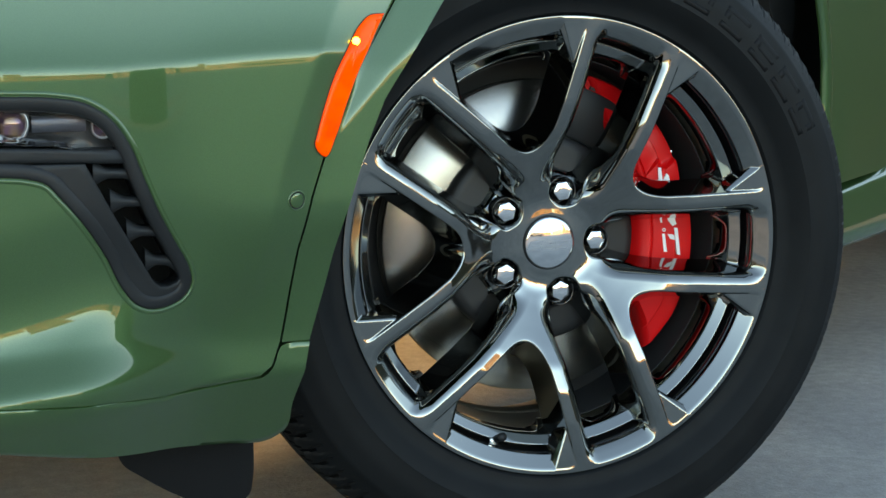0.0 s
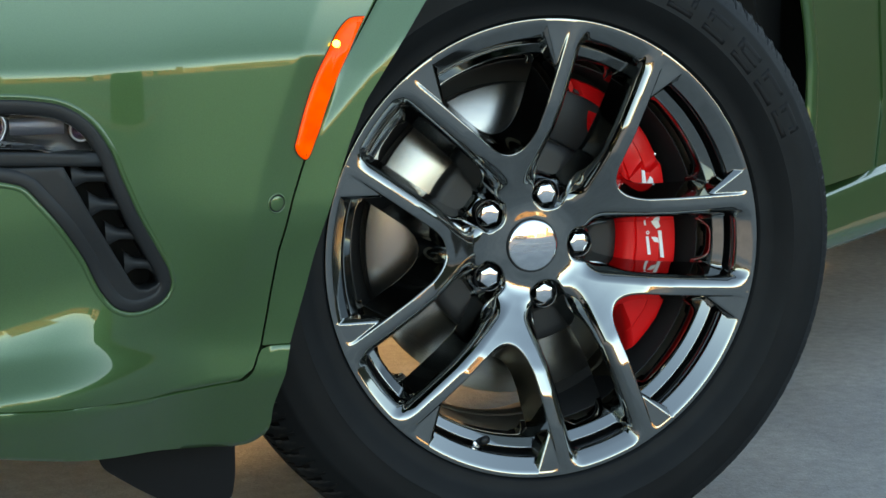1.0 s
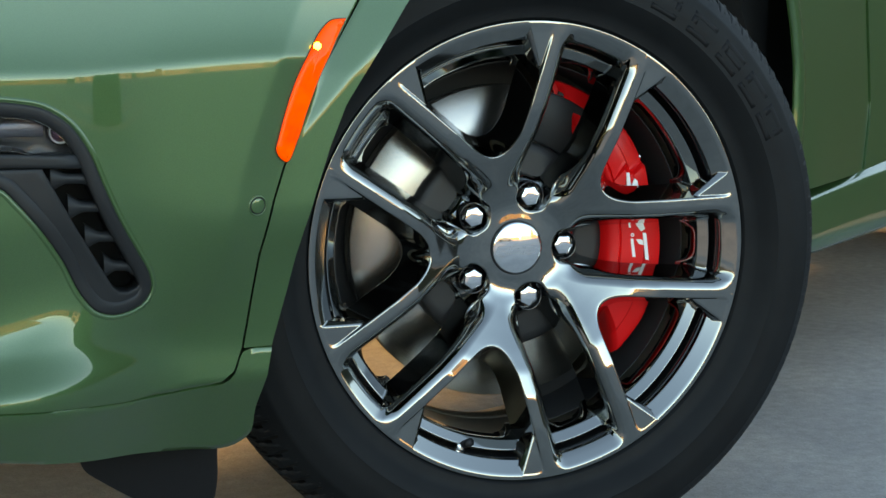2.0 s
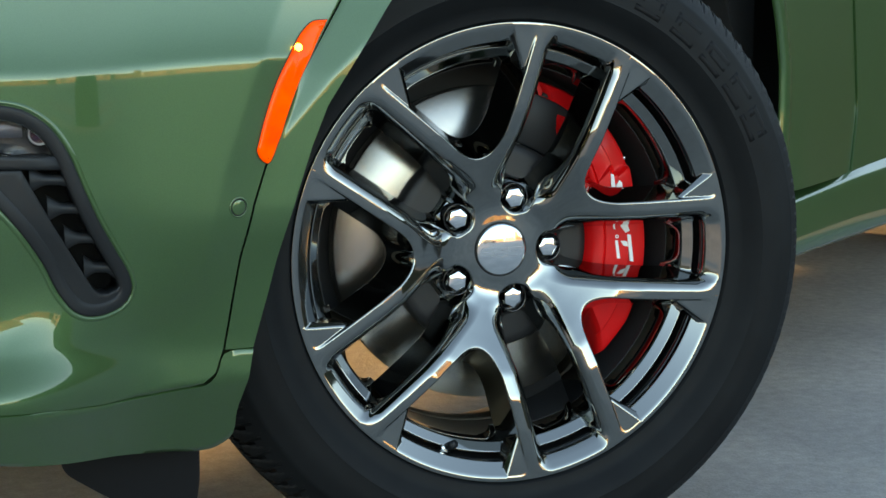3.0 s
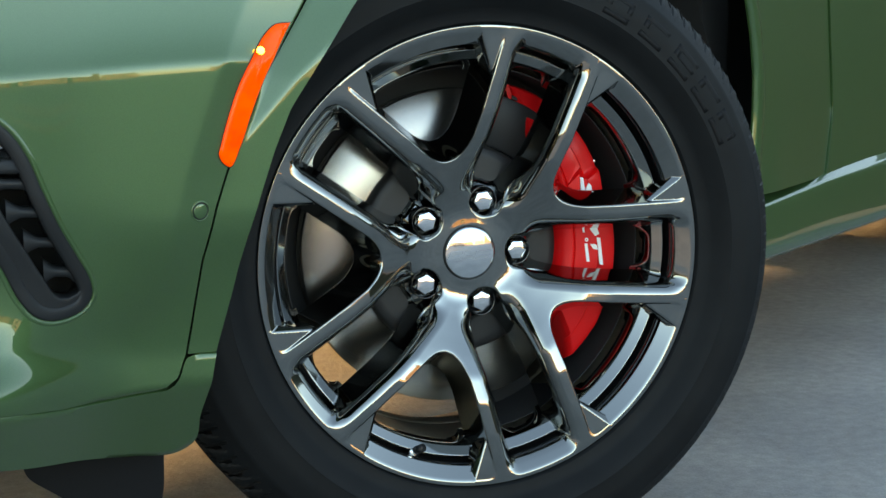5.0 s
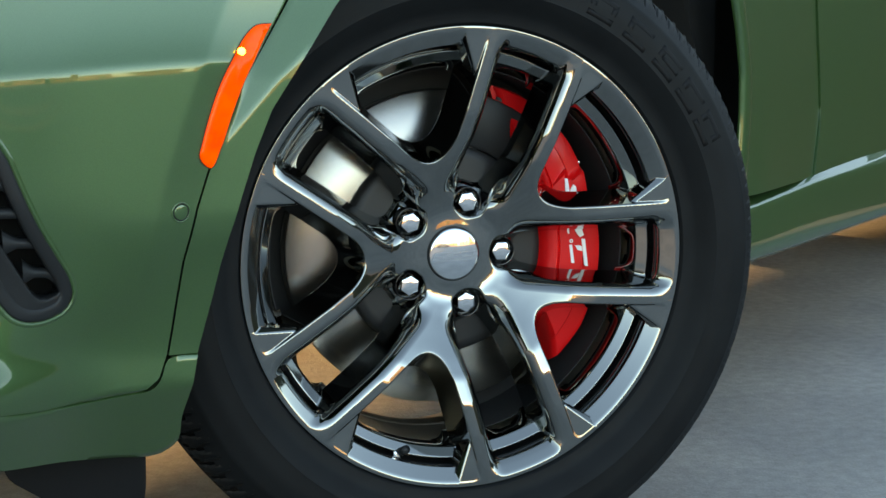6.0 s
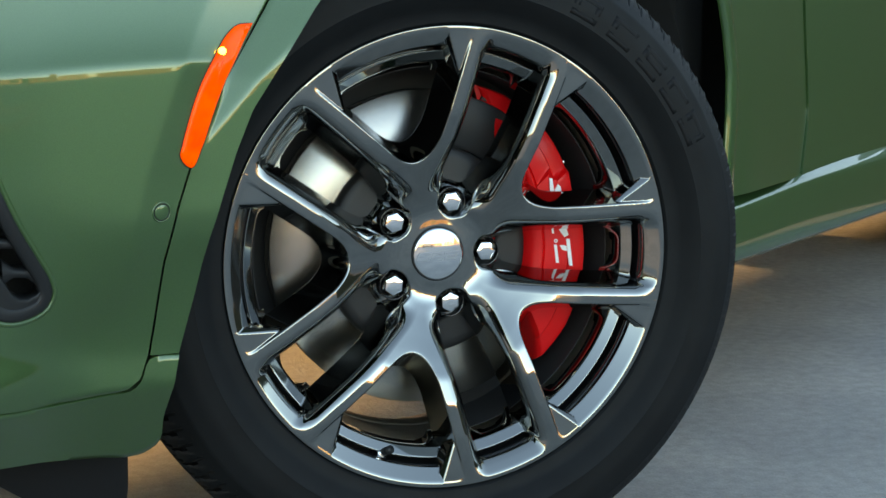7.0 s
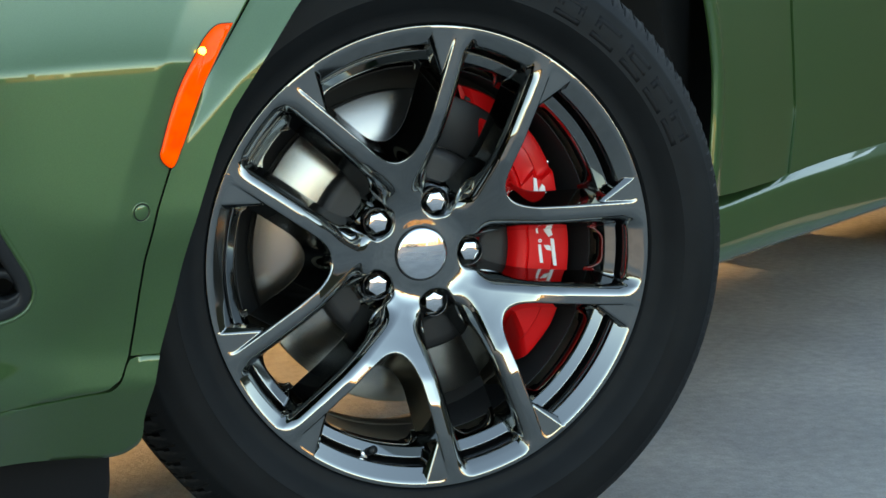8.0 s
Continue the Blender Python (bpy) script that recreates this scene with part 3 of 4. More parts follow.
def sheet(points, roll=0.0026, lip=0.02, hole=None, crest=None):
    """A skin from a grid of (x, z) points; its borders roll in and return by a lip."""
    G = np.array(points)
    ny, nx = G.shape[:2]
    Y = skin(G[..., 0], G[..., 1])
    bm = bmesh.new()
    V = [[bm.verts.new((G[i, j, 0], Y[i, j], G[i, j, 1])) for j in range(nx)] for i in range(ny)]
    for i in range(ny - 1):
        for j in range(nx - 1):
            bm.faces.new((V[i][j], V[i][j + 1], V[i + 1][j + 1], V[i + 1][j]))
    border = [e for e in bm.edges if e.is_boundary]
    if hole:
        H = offset_line(closed_line(hole, 150), .0008)
        bmesh.ops.delete(bm, geom=[f for f in bm.faces if (lambda c: inside(c.x, c.z, H))(f.calc_center_median())], context='FACES')
    for depth, inset in ((roll * .45, roll * .3), (roll, roll * .25), (lip, 0.0)):
        got = bmesh.ops.extrude_edge_only(bm, edges=border)
        vs = [v for v in got["geom"] if isinstance(v, bmesh.types.BMVert)]
        border = [e for e in got["geom"] if isinstance(e, bmesh.types.BMEdge) and e.is_boundary]
        for v in vs:
            v.co.y += depth
            if crest and inset > 0 and not -.402 < v.co.x < -.369 and v.co.z > np.interp(v.co.x, crest[0], crest[1]) - .003:
                v.co.z += inset * 1.5
    return sharpened(bm, 62)


def strip(a, b, n, m, ease=0.0):
    A, B = smooth_line(a, n), smooth_line(b, n)
    return [[A[i] + (B[i] - A[i]) * j / (m - 1) for j in range(m)] for i in range(n)]


# bumper: rows from the lower seam up, columns from the arch seam forward
bumper_rows = []
seam = np.array(SEAM[::-1])
low = np.array(SEAM_LOW[::-1])
for i in range(170):
    v = i / 169
    zr = -.077 + v * .477
    xr = np.interp(zr, seam[:, 1], seam[:, 0]) - .0017
    row = []
    for j in range(230):
        x = xr + (-1.2 - xr) * (j / 229) ** 1.25
        zb = np.interp(x, low[:, 0], low[:, 1]) + .0006
        row.append((x, zb + v * (.40 - zb)))
    bumper_rows.append(row)
part("front_bumper", sheet(bumper_rows, hole=OPENING), paint, car, "glossy dark green painted front bumper")
flare_rows = []
arch = np.array(ARCH[::-1])
for z in np.linspace(-.045, .40, 90):
    xa, xb = np.interp(z, seam[:, 1], seam[:, 0]) + .0005, np.interp(z, arch[:, 1], arch[:, 0])
    flare_rows.append([(xa + (xb - xa) * k / 13, z) for k in range(14)])
part("arch_flare", sheet(flare_rows), paint, car, "green wheel arch flare panel")
TOP_LOW = [(-.349, -.047), (-.378, -.048), (-.387, -.0692), (-.397, -.0783)] + [(x, z - .0005) for x, z in SEAM_LOW[1:]]
crest = np.array(TOP_LOW[::-1]).T
part("bumper_valance", sheet(strip([(x, z - .0011) for x, z in TOP_LOW], ARCH_LOW[1:], 120, 14), .0034, crest=(crest[0].tolist(), crest[1].tolist())), paint, car, "green lower bumper valance")


# dark strips added behind the seams to stop light leaking through
for name_line, wide in ((SEAM, (.03, 0)), (SEAM_LOW, (0, .02))):
    ln = smooth_line(name_line, 60)
    bm = bmesh.new()
    rows = []
    for x, z in ln:
        row = []
        for k in (-1, 0, .7):
            xx, zz = x + wide[0] * k, z + wide[1] * k
            row.append(bm.verts.new((xx, float(skin(xx, zz)) + .018, zz)))
        rows.append(row)
    for p, q in zip(rows, rows[1:]):
        for j in range(2):
            bm.faces.new((p[j], p[j + 1], q[j + 1], q[j]))
    part("seam_light_stop", bm, dark_plastic, car, "added black strip that stops light behind a seam")


# rear of the arch, door and sill, in the car's own directions
def side(s, n, z):
    return (s * math.cos(CAR) + n * math.sin(CAR), s * math.sin(CAR) - n * math.cos(CAR), z)


def side_sheet(rows, lip=.02):
    bm = bmesh.new()
    V = [[bm.verts.new(side(*p)) for p in row] for row in rows]
    for p, q in zip(V, V[1:]):
        for j in range(len(p) - 1):
            bm.faces.new((p[j], p[j + 1], q[j + 1], q[j]))
    border = [e for e in bm.edges if e.is_boundary]
    back = Vector(side(0, -1, 0))
    for depth in (.003, lip):
        got = bmesh.ops.extrude_edge_only(bm, edges=border)
        border = [e for e in got["geom"] if isinstance(e, bmesh.types.BMEdge) and e.is_boundary]
        for v in got["geom"]:
            if isinstance(v, bmesh.types.BMVert):
                v.co += back * depth
    return sharpened(bm, 50)


def door_gap(z):
    return float(np.interp(z, [.0, 0.053, 0.110, 0.188, 0.302, .60], [1.080, 1.100, 1.120, 1.112, 1.092, 1.042]))


REAR = [(0.4, 0.613), (0.3, 0.663), (0.251, 0.685), (0.192, 0.702), (0.134, 0.704), (0.058, 0.698), (-0.02, 0.69)]
zs = np.linspace(.004, .40, 30)
rear_x = np.interp(zs, [p[0] for p in REAR[::-1]], [p[1] for p in REAR[::-1]])
rows = []
for z, s0 in zip(zs, rear_x):
    gap = door_gap(z) - .004
    row = []
    for f in (0, .012, .03, .05, .07, .088, .10, .105, .115, .13, .15, .2, .3, .4, .5, .6, .7, .8, .9, 1):
        s = s0 + f * (gap - s0)
        n = .036 + .007 * max(0, 1 - ((f - .05) / .05) ** 2) ** .5 - .003 * float(smoothstep(.10, .14, f)) - .026 * f + .1 * (z - .3) ** 2 * float(smoothstep(.05, .3, f))
        row.append((s, n, z))
    rows.append(row)
part("rear_fender", side_sheet(rows, .0008), paint, car, "green fender behind the wheel")
rows = [[(door_gap(z) + f * (4.1 - door_gap(z)), (.010 + .1 * (min(z, .4) - .3) ** 2), z) for f in np.linspace(0, 1, 24) ** 1.5] for z in np.linspace(.0, .60, 20)]
part("door", side_sheet(rows), paint, car, "green front door")
rows = []
for s in np.linspace(.60, 4.1, 56):
    top = float(np.interp(s, [.6, .85, .93, 1.0, 1.08, 1.16, 1.3, 1.67, 4.0], [.0, .0, .001, .007, .019, .029, .040, .055, .068]))
    low = float(np.interp(s, [.6, .77, 1.06, 1.3, 1.56, 4.0], [-.016, -.014, .001, .005, .008, .016]))
    rows.append([(s, -.05, top + .022), (s, -.017, top + .001), (s, 0, top + (low - top) * .22), (s, .015, top + (low - top) * .55), (s, .026, top + (low - top) * .85), (s, .031, low),
                 (s, .0330, low - .004), (s, .0340, low - .012), (s, .0370, low - .035), (s, .0415, -.078), (s, .0410, -.090), (s, .034, -.099), (s, .010, -.110), (s, -.12, -.117)])
part("side_sill", side_sheet(rows), paint, car, "green side sill with upward-facing ledge")

# the rest of the car, which closes the view and shades the ground: its plan is mirrored about the middle line
xs = np.linspace(-.16, -1.28, 30)
near = [(x * math.cos(CAR) + y * math.sin(CAR), x * math.sin(CAR) - y * math.cos(CAR)) for x, y in zip(xs, skin(xs, np.full(30, .40)))]
near = [p for p in near if p[1] > -.93]
MID = -.93
front_plan = [(.70, near[0][1])] + near + [(s, 2 * MID - n) for s, n in near[::-1]] + [(.70, 2 * MID - near[0][1])]


def slab(bm, levels):
    """Closed outlines in the car's own directions, each with its height, joined into a solid."""
    rings = [[bm.verts.new(side(s, n, z)) for s, n in pts] for pts, z in levels]
    k = len(rings[0])
    for p, q in zip(rings, rings[1:]):
        for j in range(k):
            bm.faces.new((p[j], p[(j + 1) % k], q[(j + 1) % k], q[j]))
    bm.faces.new(rings[0])
    bm.faces.new(rings[-1][::-1])


def shrunk(plan, f, drop=0.0):
    return [(.70 + (s - .70) * f, MID + (n - MID) * f) for s, n in plan]


bm = bmesh.new()
slab(bm, [(shrunk(front_plan, .985), .405), (front_plan, .42), (shrunk(front_plan, .985), .55), (shrunk(front_plan, .93), .64), (shrunk(front_plan, .80), .69)])
part("bonnet", bm, paint, car, "green bonnet and upper front")
cabin = [(.72, -.03), (4.15, -.03), (4.15, 2 * MID + .03), (.72, 2 * MID + .03)]
bm = bmesh.new()
slab(bm, [(cabin, .40), (cabin, .60), ([(s, MID + (n - MID) * .95) for s, n in cabin], .68), ([(1.35 if s < 1 else s, MID + (n - MID) * .72) for s, n in cabin], 1.35)])
part("cabin", bm, paint, car, "green car body behind the wheel")
# hangs lower than a real floor, to keep sun off the near ground
bm = bmesh.new()
slab(bm, [([(s, MID + (n - MID) * .62) for s, n in cabin], -.250), ([(s, MID + (n - MID) * .62) for s, n in cabin], .40)])
part("underbody", bm, dark_plastic, car, "black underbody", smooth=False)
# unseen blocks added to stop the low sun under the engine and arch
for kind, plan, z0, z1 in (
        ("engine_sun_block", [(-.70, -1.45), (-.70, -.66), (.71, -.66), (.71, -1.60), (-.3, -1.60)], -.245, .41),
        ("corner_sun_block", [(-.66, -1.45), (-.33, -1.45), (-.33, -1.78), (-.66, -1.70)], -.16, .40),
        ("arch_sun_block", [(.70, -.05), (.80, -.05), (.80, -.62), (.70, -.62)], -.02, .41)):
    bm = bmesh.new()
    slab(bm, [(plan, z0), (plan, z1)])
    part(kind, bm, dark_plastic, car, "unseen black block added to stop sun under the car", smooth=False)
bm = bmesh.new()
rows = []
for x in np.linspace(-.42, -1.22, 30):
    y = float(skin(x, -.06))
    s, n = x * math.cos(CAR) + y * math.sin(CAR), x * math.sin(CAR) - y * math.cos(CAR)
    if n > MID:
        rows.append((s, n))
full = rows + [(s, 2 * MID - n) for s, n in rows[::-1]]
V = [[bm.verts.new(side(s + .16, MID + (n - MID) * .86, z)) for z in (-.11, .15, .40)] for s, n in full]
for p, q in zip(V, V[1:]):
    for j in range(2):
        bm.faces.new((p[j], p[j + 1], q[j + 1], q[j]))
part("bumper_core", bm, dark_plastic, car, "black inner bumper")
# wheel housing
bm = bmesh.new()
rows = []
for k in range(33):
    a = radians(-8 + 176 * k / 32)
    rows.append([bm.verts.new(side(.14 + .585 * math.cos(a), n, .0 + .50 * math.sin(a))) for n in (-.13 if a > radians(62) else -.02, -.2, -.3, -.64)])
for p, q in zip(rows, rows[1:]):
    for j in range(3):
        bm.faces.new((p[j], p[j + 1], q[j + 1], q[j]))
part("wheel_housing", bm, dark_plastic, car, "black wheel housing")


# ---- bumper fittings ----
def ring_stack(levels, fill=True):
    """Closed outlines in (x, z), each with a depth beyond the bumper's skin, joined one to the next."""
    bm = bmesh.new()
    rings = [[bm.verts.new((x, skin(x, z) + dy, z)) for x, z in pts] for pts, dy in levels]
    n = len(rings[0])
    for p, q in zip(rings, rings[1:]):
        for k in range(n):
            bm.faces.new((p[k], p[(k + 1) % n], q[(k + 1) % n], q[k]))
    if fill:
        made = bmesh.ops.triangulate(bm, faces=[bm.faces.new(rings[-1])])["faces"]
        for _ in range(2):
            edges = list({e for f in made for e in f.edges if len(e.link_faces) == 2 and all(g in made for g in e.link_faces)})
            got = bmesh.ops.subdivide_edges(bm, edges=edges, cuts=1)
            made = list({f for v in got["geom_inner"] if isinstance(v, bmesh.types.BMVert) for f in v.link_faces} | {f for f in made if f.is_valid})
            made = bmesh.ops.triangulate(bm, faces=made)["faces"]
        for v in {v for f in made for v in f.verts}:
            v.co.y = skin(v.co.x, v.co.z) + levels[-1][1]
    return bm


MARKER = [(-.2745, .272), (-.291, .270), (-.302, .261), (-.3135, .245), (-.3295, .217), (-.3415, .185), (-.349, .159), (-.351, .151), (-.348, .144), (-.341, .1385), (-.329, .158), (-.3190, .185), (-.304, .221), (-.288, .250)]
mk = closed_line(MARKER, 80)
marker = part("side_marker_lamp", ring_stack([(mk, .004), (mk, -.0015), (offset_line(mk, .0012), -.0032), (offset_line(mk, .0030), -.0042), (offset_line(mk, .0055), -.0046)]), amber, car, "lit amber side marker lamp")
bm = bmesh.new()
bmesh.ops.create_uvsphere(bm, u_segments=16, v_segments=10, radius=.0038, matrix=pose(-.3085, float(skin(-.3085, .2465)) - .0050, .2465) @ Matrix.Diagonal((1, .5, 1, 1)))
part("bulb", bm, bulb, marker, "glowing amber bulb")
mkb = offset_line(mk, -.0007)
part("marker_gasket", ring_stack([(mkb, .003), (mkb, -.0006), (offset_line(mk, .0006), -.0008)], False), black_plastic, marker)

sensor = part("parking_sensor", lathe([(.0005, -.0011), (.0066, -.0011), (.0072, -.0007), (.0074, .003), (.0082, .003), (.0084, -.0006), (.0090, -.0009), (.0098, -.0005), (.0101, .003)], 40), paint, car, "round green parking sensor")
# black ring that paints the shade of the sensor's groove
part("groove_shade", lathe([(.0070, .001), (.0072, -.00025), (.0084, -.00025), (.0086, .001)], 40), black_plastic, sensor, "thin black ring in place of the groove's shade")
sx, sz = -.370, .099
sensor.location = (sx, float(skin(sx, sz)), sz)
sensor.rotation_euler = (math.atan(-float(skin(sx, sz + .008) - skin(sx, sz - .008)) / .016), 0, math.atan(float(skin(sx + .008, sz) - skin(sx - .008, sz)) / .016))

# black trim with fog lamp and grille
op = closed_line(OPENING, 150)
trim = part("grille_trim", ring_stack([(offset_line(op, -.0032), .003), (offset_line(op, -.003), -.0005), (offset_line(op, -.001), -.0013), (offset_line(op, .0035), -.0010), (offset_line(op, .0060), -.0004), (offset_line(op, .0085), .0010), (offset_line(op, .0098), .004), (offset_line(op, .0100), .055)], False),
            black_plastic, car, "matt black bumper trim round fog lamp")


part("opening_edge", ring_stack([(offset_line(op, -.0085), .0006), (offset_line(op, -.0070), -.0010), (offset_line(op, -.0055), -.0016), (offset_line(op, -.0040), -.0010), (offset_line(op, -.0030), .0030)], False), paint, car, "rolled green edge round the bumper opening")


def plate(pts, depth, thick, rise=0.0):
    ln = np.array(pts)
    return ring_stack([(ln, depth + thick), (ln, depth + .001), (offset_line(ln, .0012), depth - rise)])


BAND = [(-.72, .155), (-.64, .149), (-.569, .146), (-.5665, .141), (-.541, .092), (-.508, .033), (-.502, .028), (-.494, .027), (-.486, .030), (-.480, .036), (-.478, .026), (-.484, .018), (-.494, .0145), (-.511, .0145), (-.523, .020), (-.533, .032), (-.550, .066), (-.570, .099),
        (-.589, .123), (-.600, .135), (-.618, .141), (-.641, .144), (-.72, .148)]
part("trim_panel", plate(BAND, .0008, .03), black_plastic, trim, "matt black trim panel")
part("trim_bar", plate([(-.76, .166), (-.64, .1635), (-.540, .157), (-.531, .150), (-.530, .143), (-.569, .146), (-.64, .150), (-.76, .156)], .004, .03, .003), black_plastic, trim)
# near-black sheet in place of the shade inside the grille openings
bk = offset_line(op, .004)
part("grille_shade_sheet", ring_stack([(bk, .055), (offset_line(bk, .003), .056)]), shade_black, trim)
for (xa, za, xb, zb) in ((-.562, .1365, -.522, .1335), (-.5475, .1105, -.508, .1070), (-.533, .0825, -.494, .0780), (-.516, .0535, -.486, .0495)):
    bm = bmesh.new()
    rows = []
    for k in range(13):
        f = k / 12
        x, z = xa + (xb - xa) * f, za + (zb - za) * f
        h = .0042 + .0070 * max(0, .34 - f) ** 1.3 / .25 + .006 * max(0, f - .72) / .28
        y = float(skin(x, z)) + .0045
        rows.append([bm.verts.new((x, y + .020, z - h)), bm.verts.new((x, y + .001, z - h)), bm.verts.new((x, y - .001, z)), bm.verts.new((x, y + .001, z + h)), bm.verts.new((x, y + .020, z + h))])
    for p, q in zip(rows, rows[1:]):
        for j in range(4):
            bm.faces.new((p[j], p[j + 1], q[j + 1], q[j]))
    part("grille_slat", bm, black_plastic, trim)
FOG = [(-.80, .204), (-.638, .1965), (-.595, .1945), (-.572, .1905), (-.553, .180), (-.541, .166), (-.541, .161), (-.60, .1625), (-.64, .1655), (-.80, .176)]
fg = closed_line(FOG, 90)
lamp = part("fog_lamp", ring_stack([(fg, .002), (fg, .024), (offset_line(fg, .003), .026)]), lamp_dark, trim, "dark fog lamp housing behind clear lens")
lens = part("lens", ring_stack([(fg, .006), (fg, .0025), (offset_line(fg, .002), .0012), (offset_line(fg, .005), .0006)]), clear, lamp, "clear lens")
lens.visible_shadow = False
for x, z, r in ((-.630, .182, .0125), (-.5525, .1755, .0085)):
    y = float(skin(x, z)) + .018
    bm = bmesh.new()
    bmesh.ops.create_uvsphere(bm, u_segments=32, v_segments=20, radius=r, matrix=pose(x, y, z) @ Matrix.Diagonal((1, .8, 1, 1)))
    part("projector", bm, projector, lamp, "round glass projector")
    ringp = part("bezel", lathe([(r, .004), (r * 1.06, -.003), (r * 1.22, -.001), (r * 1.25, .006)], 40), satin_dark, lamp)
    ringp.location = (x, y, z)
bm = bmesh.new()
rows = []
for k in range(9):
    x = -.613 + .046 * k / 8
    y = float(skin(x, .18)) + .017
    rows.append([bm.verts.new((x, y, .188 + .001 * k / 8)), bm.verts.new((x, y - .004, .183)), bm.verts.new((x, y, .174 - .001 * k / 8))])
for p, q in zip(rows, rows[1:]):
    for j in range(2):
        bm.faces.new((p[j], p[j + 1], q[j + 1], q[j]))
part("reflector", bm, lamp_blade, lamp, "grey reflector blade")

# rubber deflector ahead of the tyre
FLAP = [(-.535, -.150), (-.528, -.172), (-.507, -.190), (-.476, -.212), (-.447, -.228), (-.43, -.2335), (-.402, -.2335), (-.393, -.226), (-.390, -.214), (-.388, -.174), (-.388, -.135)]
bm = bmesh.new()
ln = smooth_line(FLAP, 60)
front = [bm.verts.new((x, -.085 + .25 * (x + .39), z)) for x, z in ln]
back = [bm.verts.new((x, -.077 + .25 * (x + .39), z)) for x, z in ln]
bmesh.ops.triangulate(bm, faces=[bm.faces.new(front), bm.faces.new(back[::-1])])
for k in range(60):
    j = (k + 1) % 60
    bm.faces.new((front[k], back[k], back[j], front[j]))
part("air_deflector", bm, deflector_rubber, car, "black rubber air deflector", smooth=False)

# ---- marks ----
def arc_patch(bm, r0, r1, a0, a1, y, thick=.00012, n=6):
    """A raised patch on the sidewall between two radii and two angles (degrees)."""
    rows = []
    for k in range(n + 1):
        a = radians(a0 + (a1 - a0) * k / n)
        rows.append([bm.verts.new((r * math.cos(a), yy, r * math.sin(a))) for r, yy in ((r0, y(r0) + .002), (r0, y(r0) - thick), ((r0 + r1) / 2, y((r0 + r1) / 2) - thick), (r1, y(r1) - thick), (r1, y(r1) + .002))])
    for p, q in zip(rows, rows[1:]):
        for j in range(4):
            bm.faces.new((p[j], p[j + 1], q[j + 1], q[j]))
    bm.faces.new(rows[0])
    bm.faces.new(rows[-1][::-1])


wall = lambda r: float(np.interp(r, [p[0] for p in TYRE[4:19]], [p[1] for p in TYRE[4:19]]))
# black raised patches in place of shaded sipes round the shoulder, joined into one mesh
bm = bmesh.new()
for k in range(112):
    a = 360 * k / 112
    arc_patch(bm, .3630, .3685, a + .75, a + 1.20, wall, thick=.0004, n=1)
    arc_patch(bm, .3685, .3740, a + .35, a + .95, wall, thick=.0004, n=1)
    arc_patch(bm, .3740, .3800, a, a + .70, wall, thick=.0005, n=1)
    arc_patch(bm, .3560, .3568, a + 1.4, a + 1.75, wall, thick=.0003, n=1)
tagged(part("sipe_shade_patch", bm, shade_black, tyre, "black patches for the shaded slits round the tyre shoulder", smooth=False), "black patches for the shaded slits round the tyre shoulder", kind="stuff")
for mark, a in enumerate((62.0, 52.5, 43.5, 35.0, 27.0)):
    bm = bmesh.new()
    if mark in (0, 4):
        arc_patch(bm, .317, .332, a - 3.2, a - 1.9, wall, n=2)
    if mark == 2:
        arc_patch(bm, .3225, .327, a - 3.2, a + 1.7, wall)
    arc_patch(bm, .311, .317, a - 3.2, a + 3.2, wall)
    arc_patch(bm, .332, .338, a - 3.2, a + 3.2, wall)
    arc_patch(bm, .317, .332, a + 1.7, a + 3.2, wall, n=2)
    part("sidewall_mark", bm, rubber_mark, tyre, "raised black sidewall mark")


def bar(bm, pts, y, thick=.0008):
    """A flat raised mark on the caliper's face, from an outline in (x, z)."""
    f = [bm.verts.new((x, y, z)) for x, z in pts]
    b = [bm.verts.new((x, y + thick * 3, z)) for x, z in pts]
    bm.faces.new(f)
    n = len(f)
    for k in range(n):
        bm.faces.new((f[k], b[k], b[(k + 1) % n], f[(k + 1) % n]))


MARK_Y = .0728
MARKS = (((.1714, .0082), (.1760, .0076), (.1804, -.0262), (.1760, -.0253)), ((.1626, .0005), (.1666, -.0056), (.1730, -.0071), (.1716, -.0011), (.1690, .0002)),
         ((.1588, .0259), (.1697, .0254), (.1744, .0128), (.1693, .0102), (.1636, .0168)), ((.1552, .0015), (.1588, .0013), (.1623, -.0213), (.1582, -.0211)),
         ((.1507, .0255), (.1532, .0254), (.1552, .0153), (.1529, .0154)), ((.1482, .0835), (.1520, .0829), (.1555, .0613), (.1526, .0551), (.1500, .0562)),
         ((.1550, .0613), (.1561, .0694), (.1597, .0757), (.1631, .0726), (.1651, .0614)))
for pts in MARKS:
    bm = bmesh.new()
    bar(bm, pts, MARK_Y)
    part("caliper_mark", bm, white, caliper, "white printed mark", smooth=False)
mark = part("caliper_mark", lathe([(.0011, .0022), (.0011, 0), (.0023, 0), (.0023, .0022)], 24), white, caliper, "white printed mark", smooth=False)
mark.location = (.1577, MARK_Y, .0061)
bolt = part("caliper_bolt", lathe([(.0003, -.002), (.0018, -.002), (.0022, -.001), (.0022, .008)], 16), chrome, caliper, "small steel bleed screw")
bolt.location = (.1735, .0900, .1010)
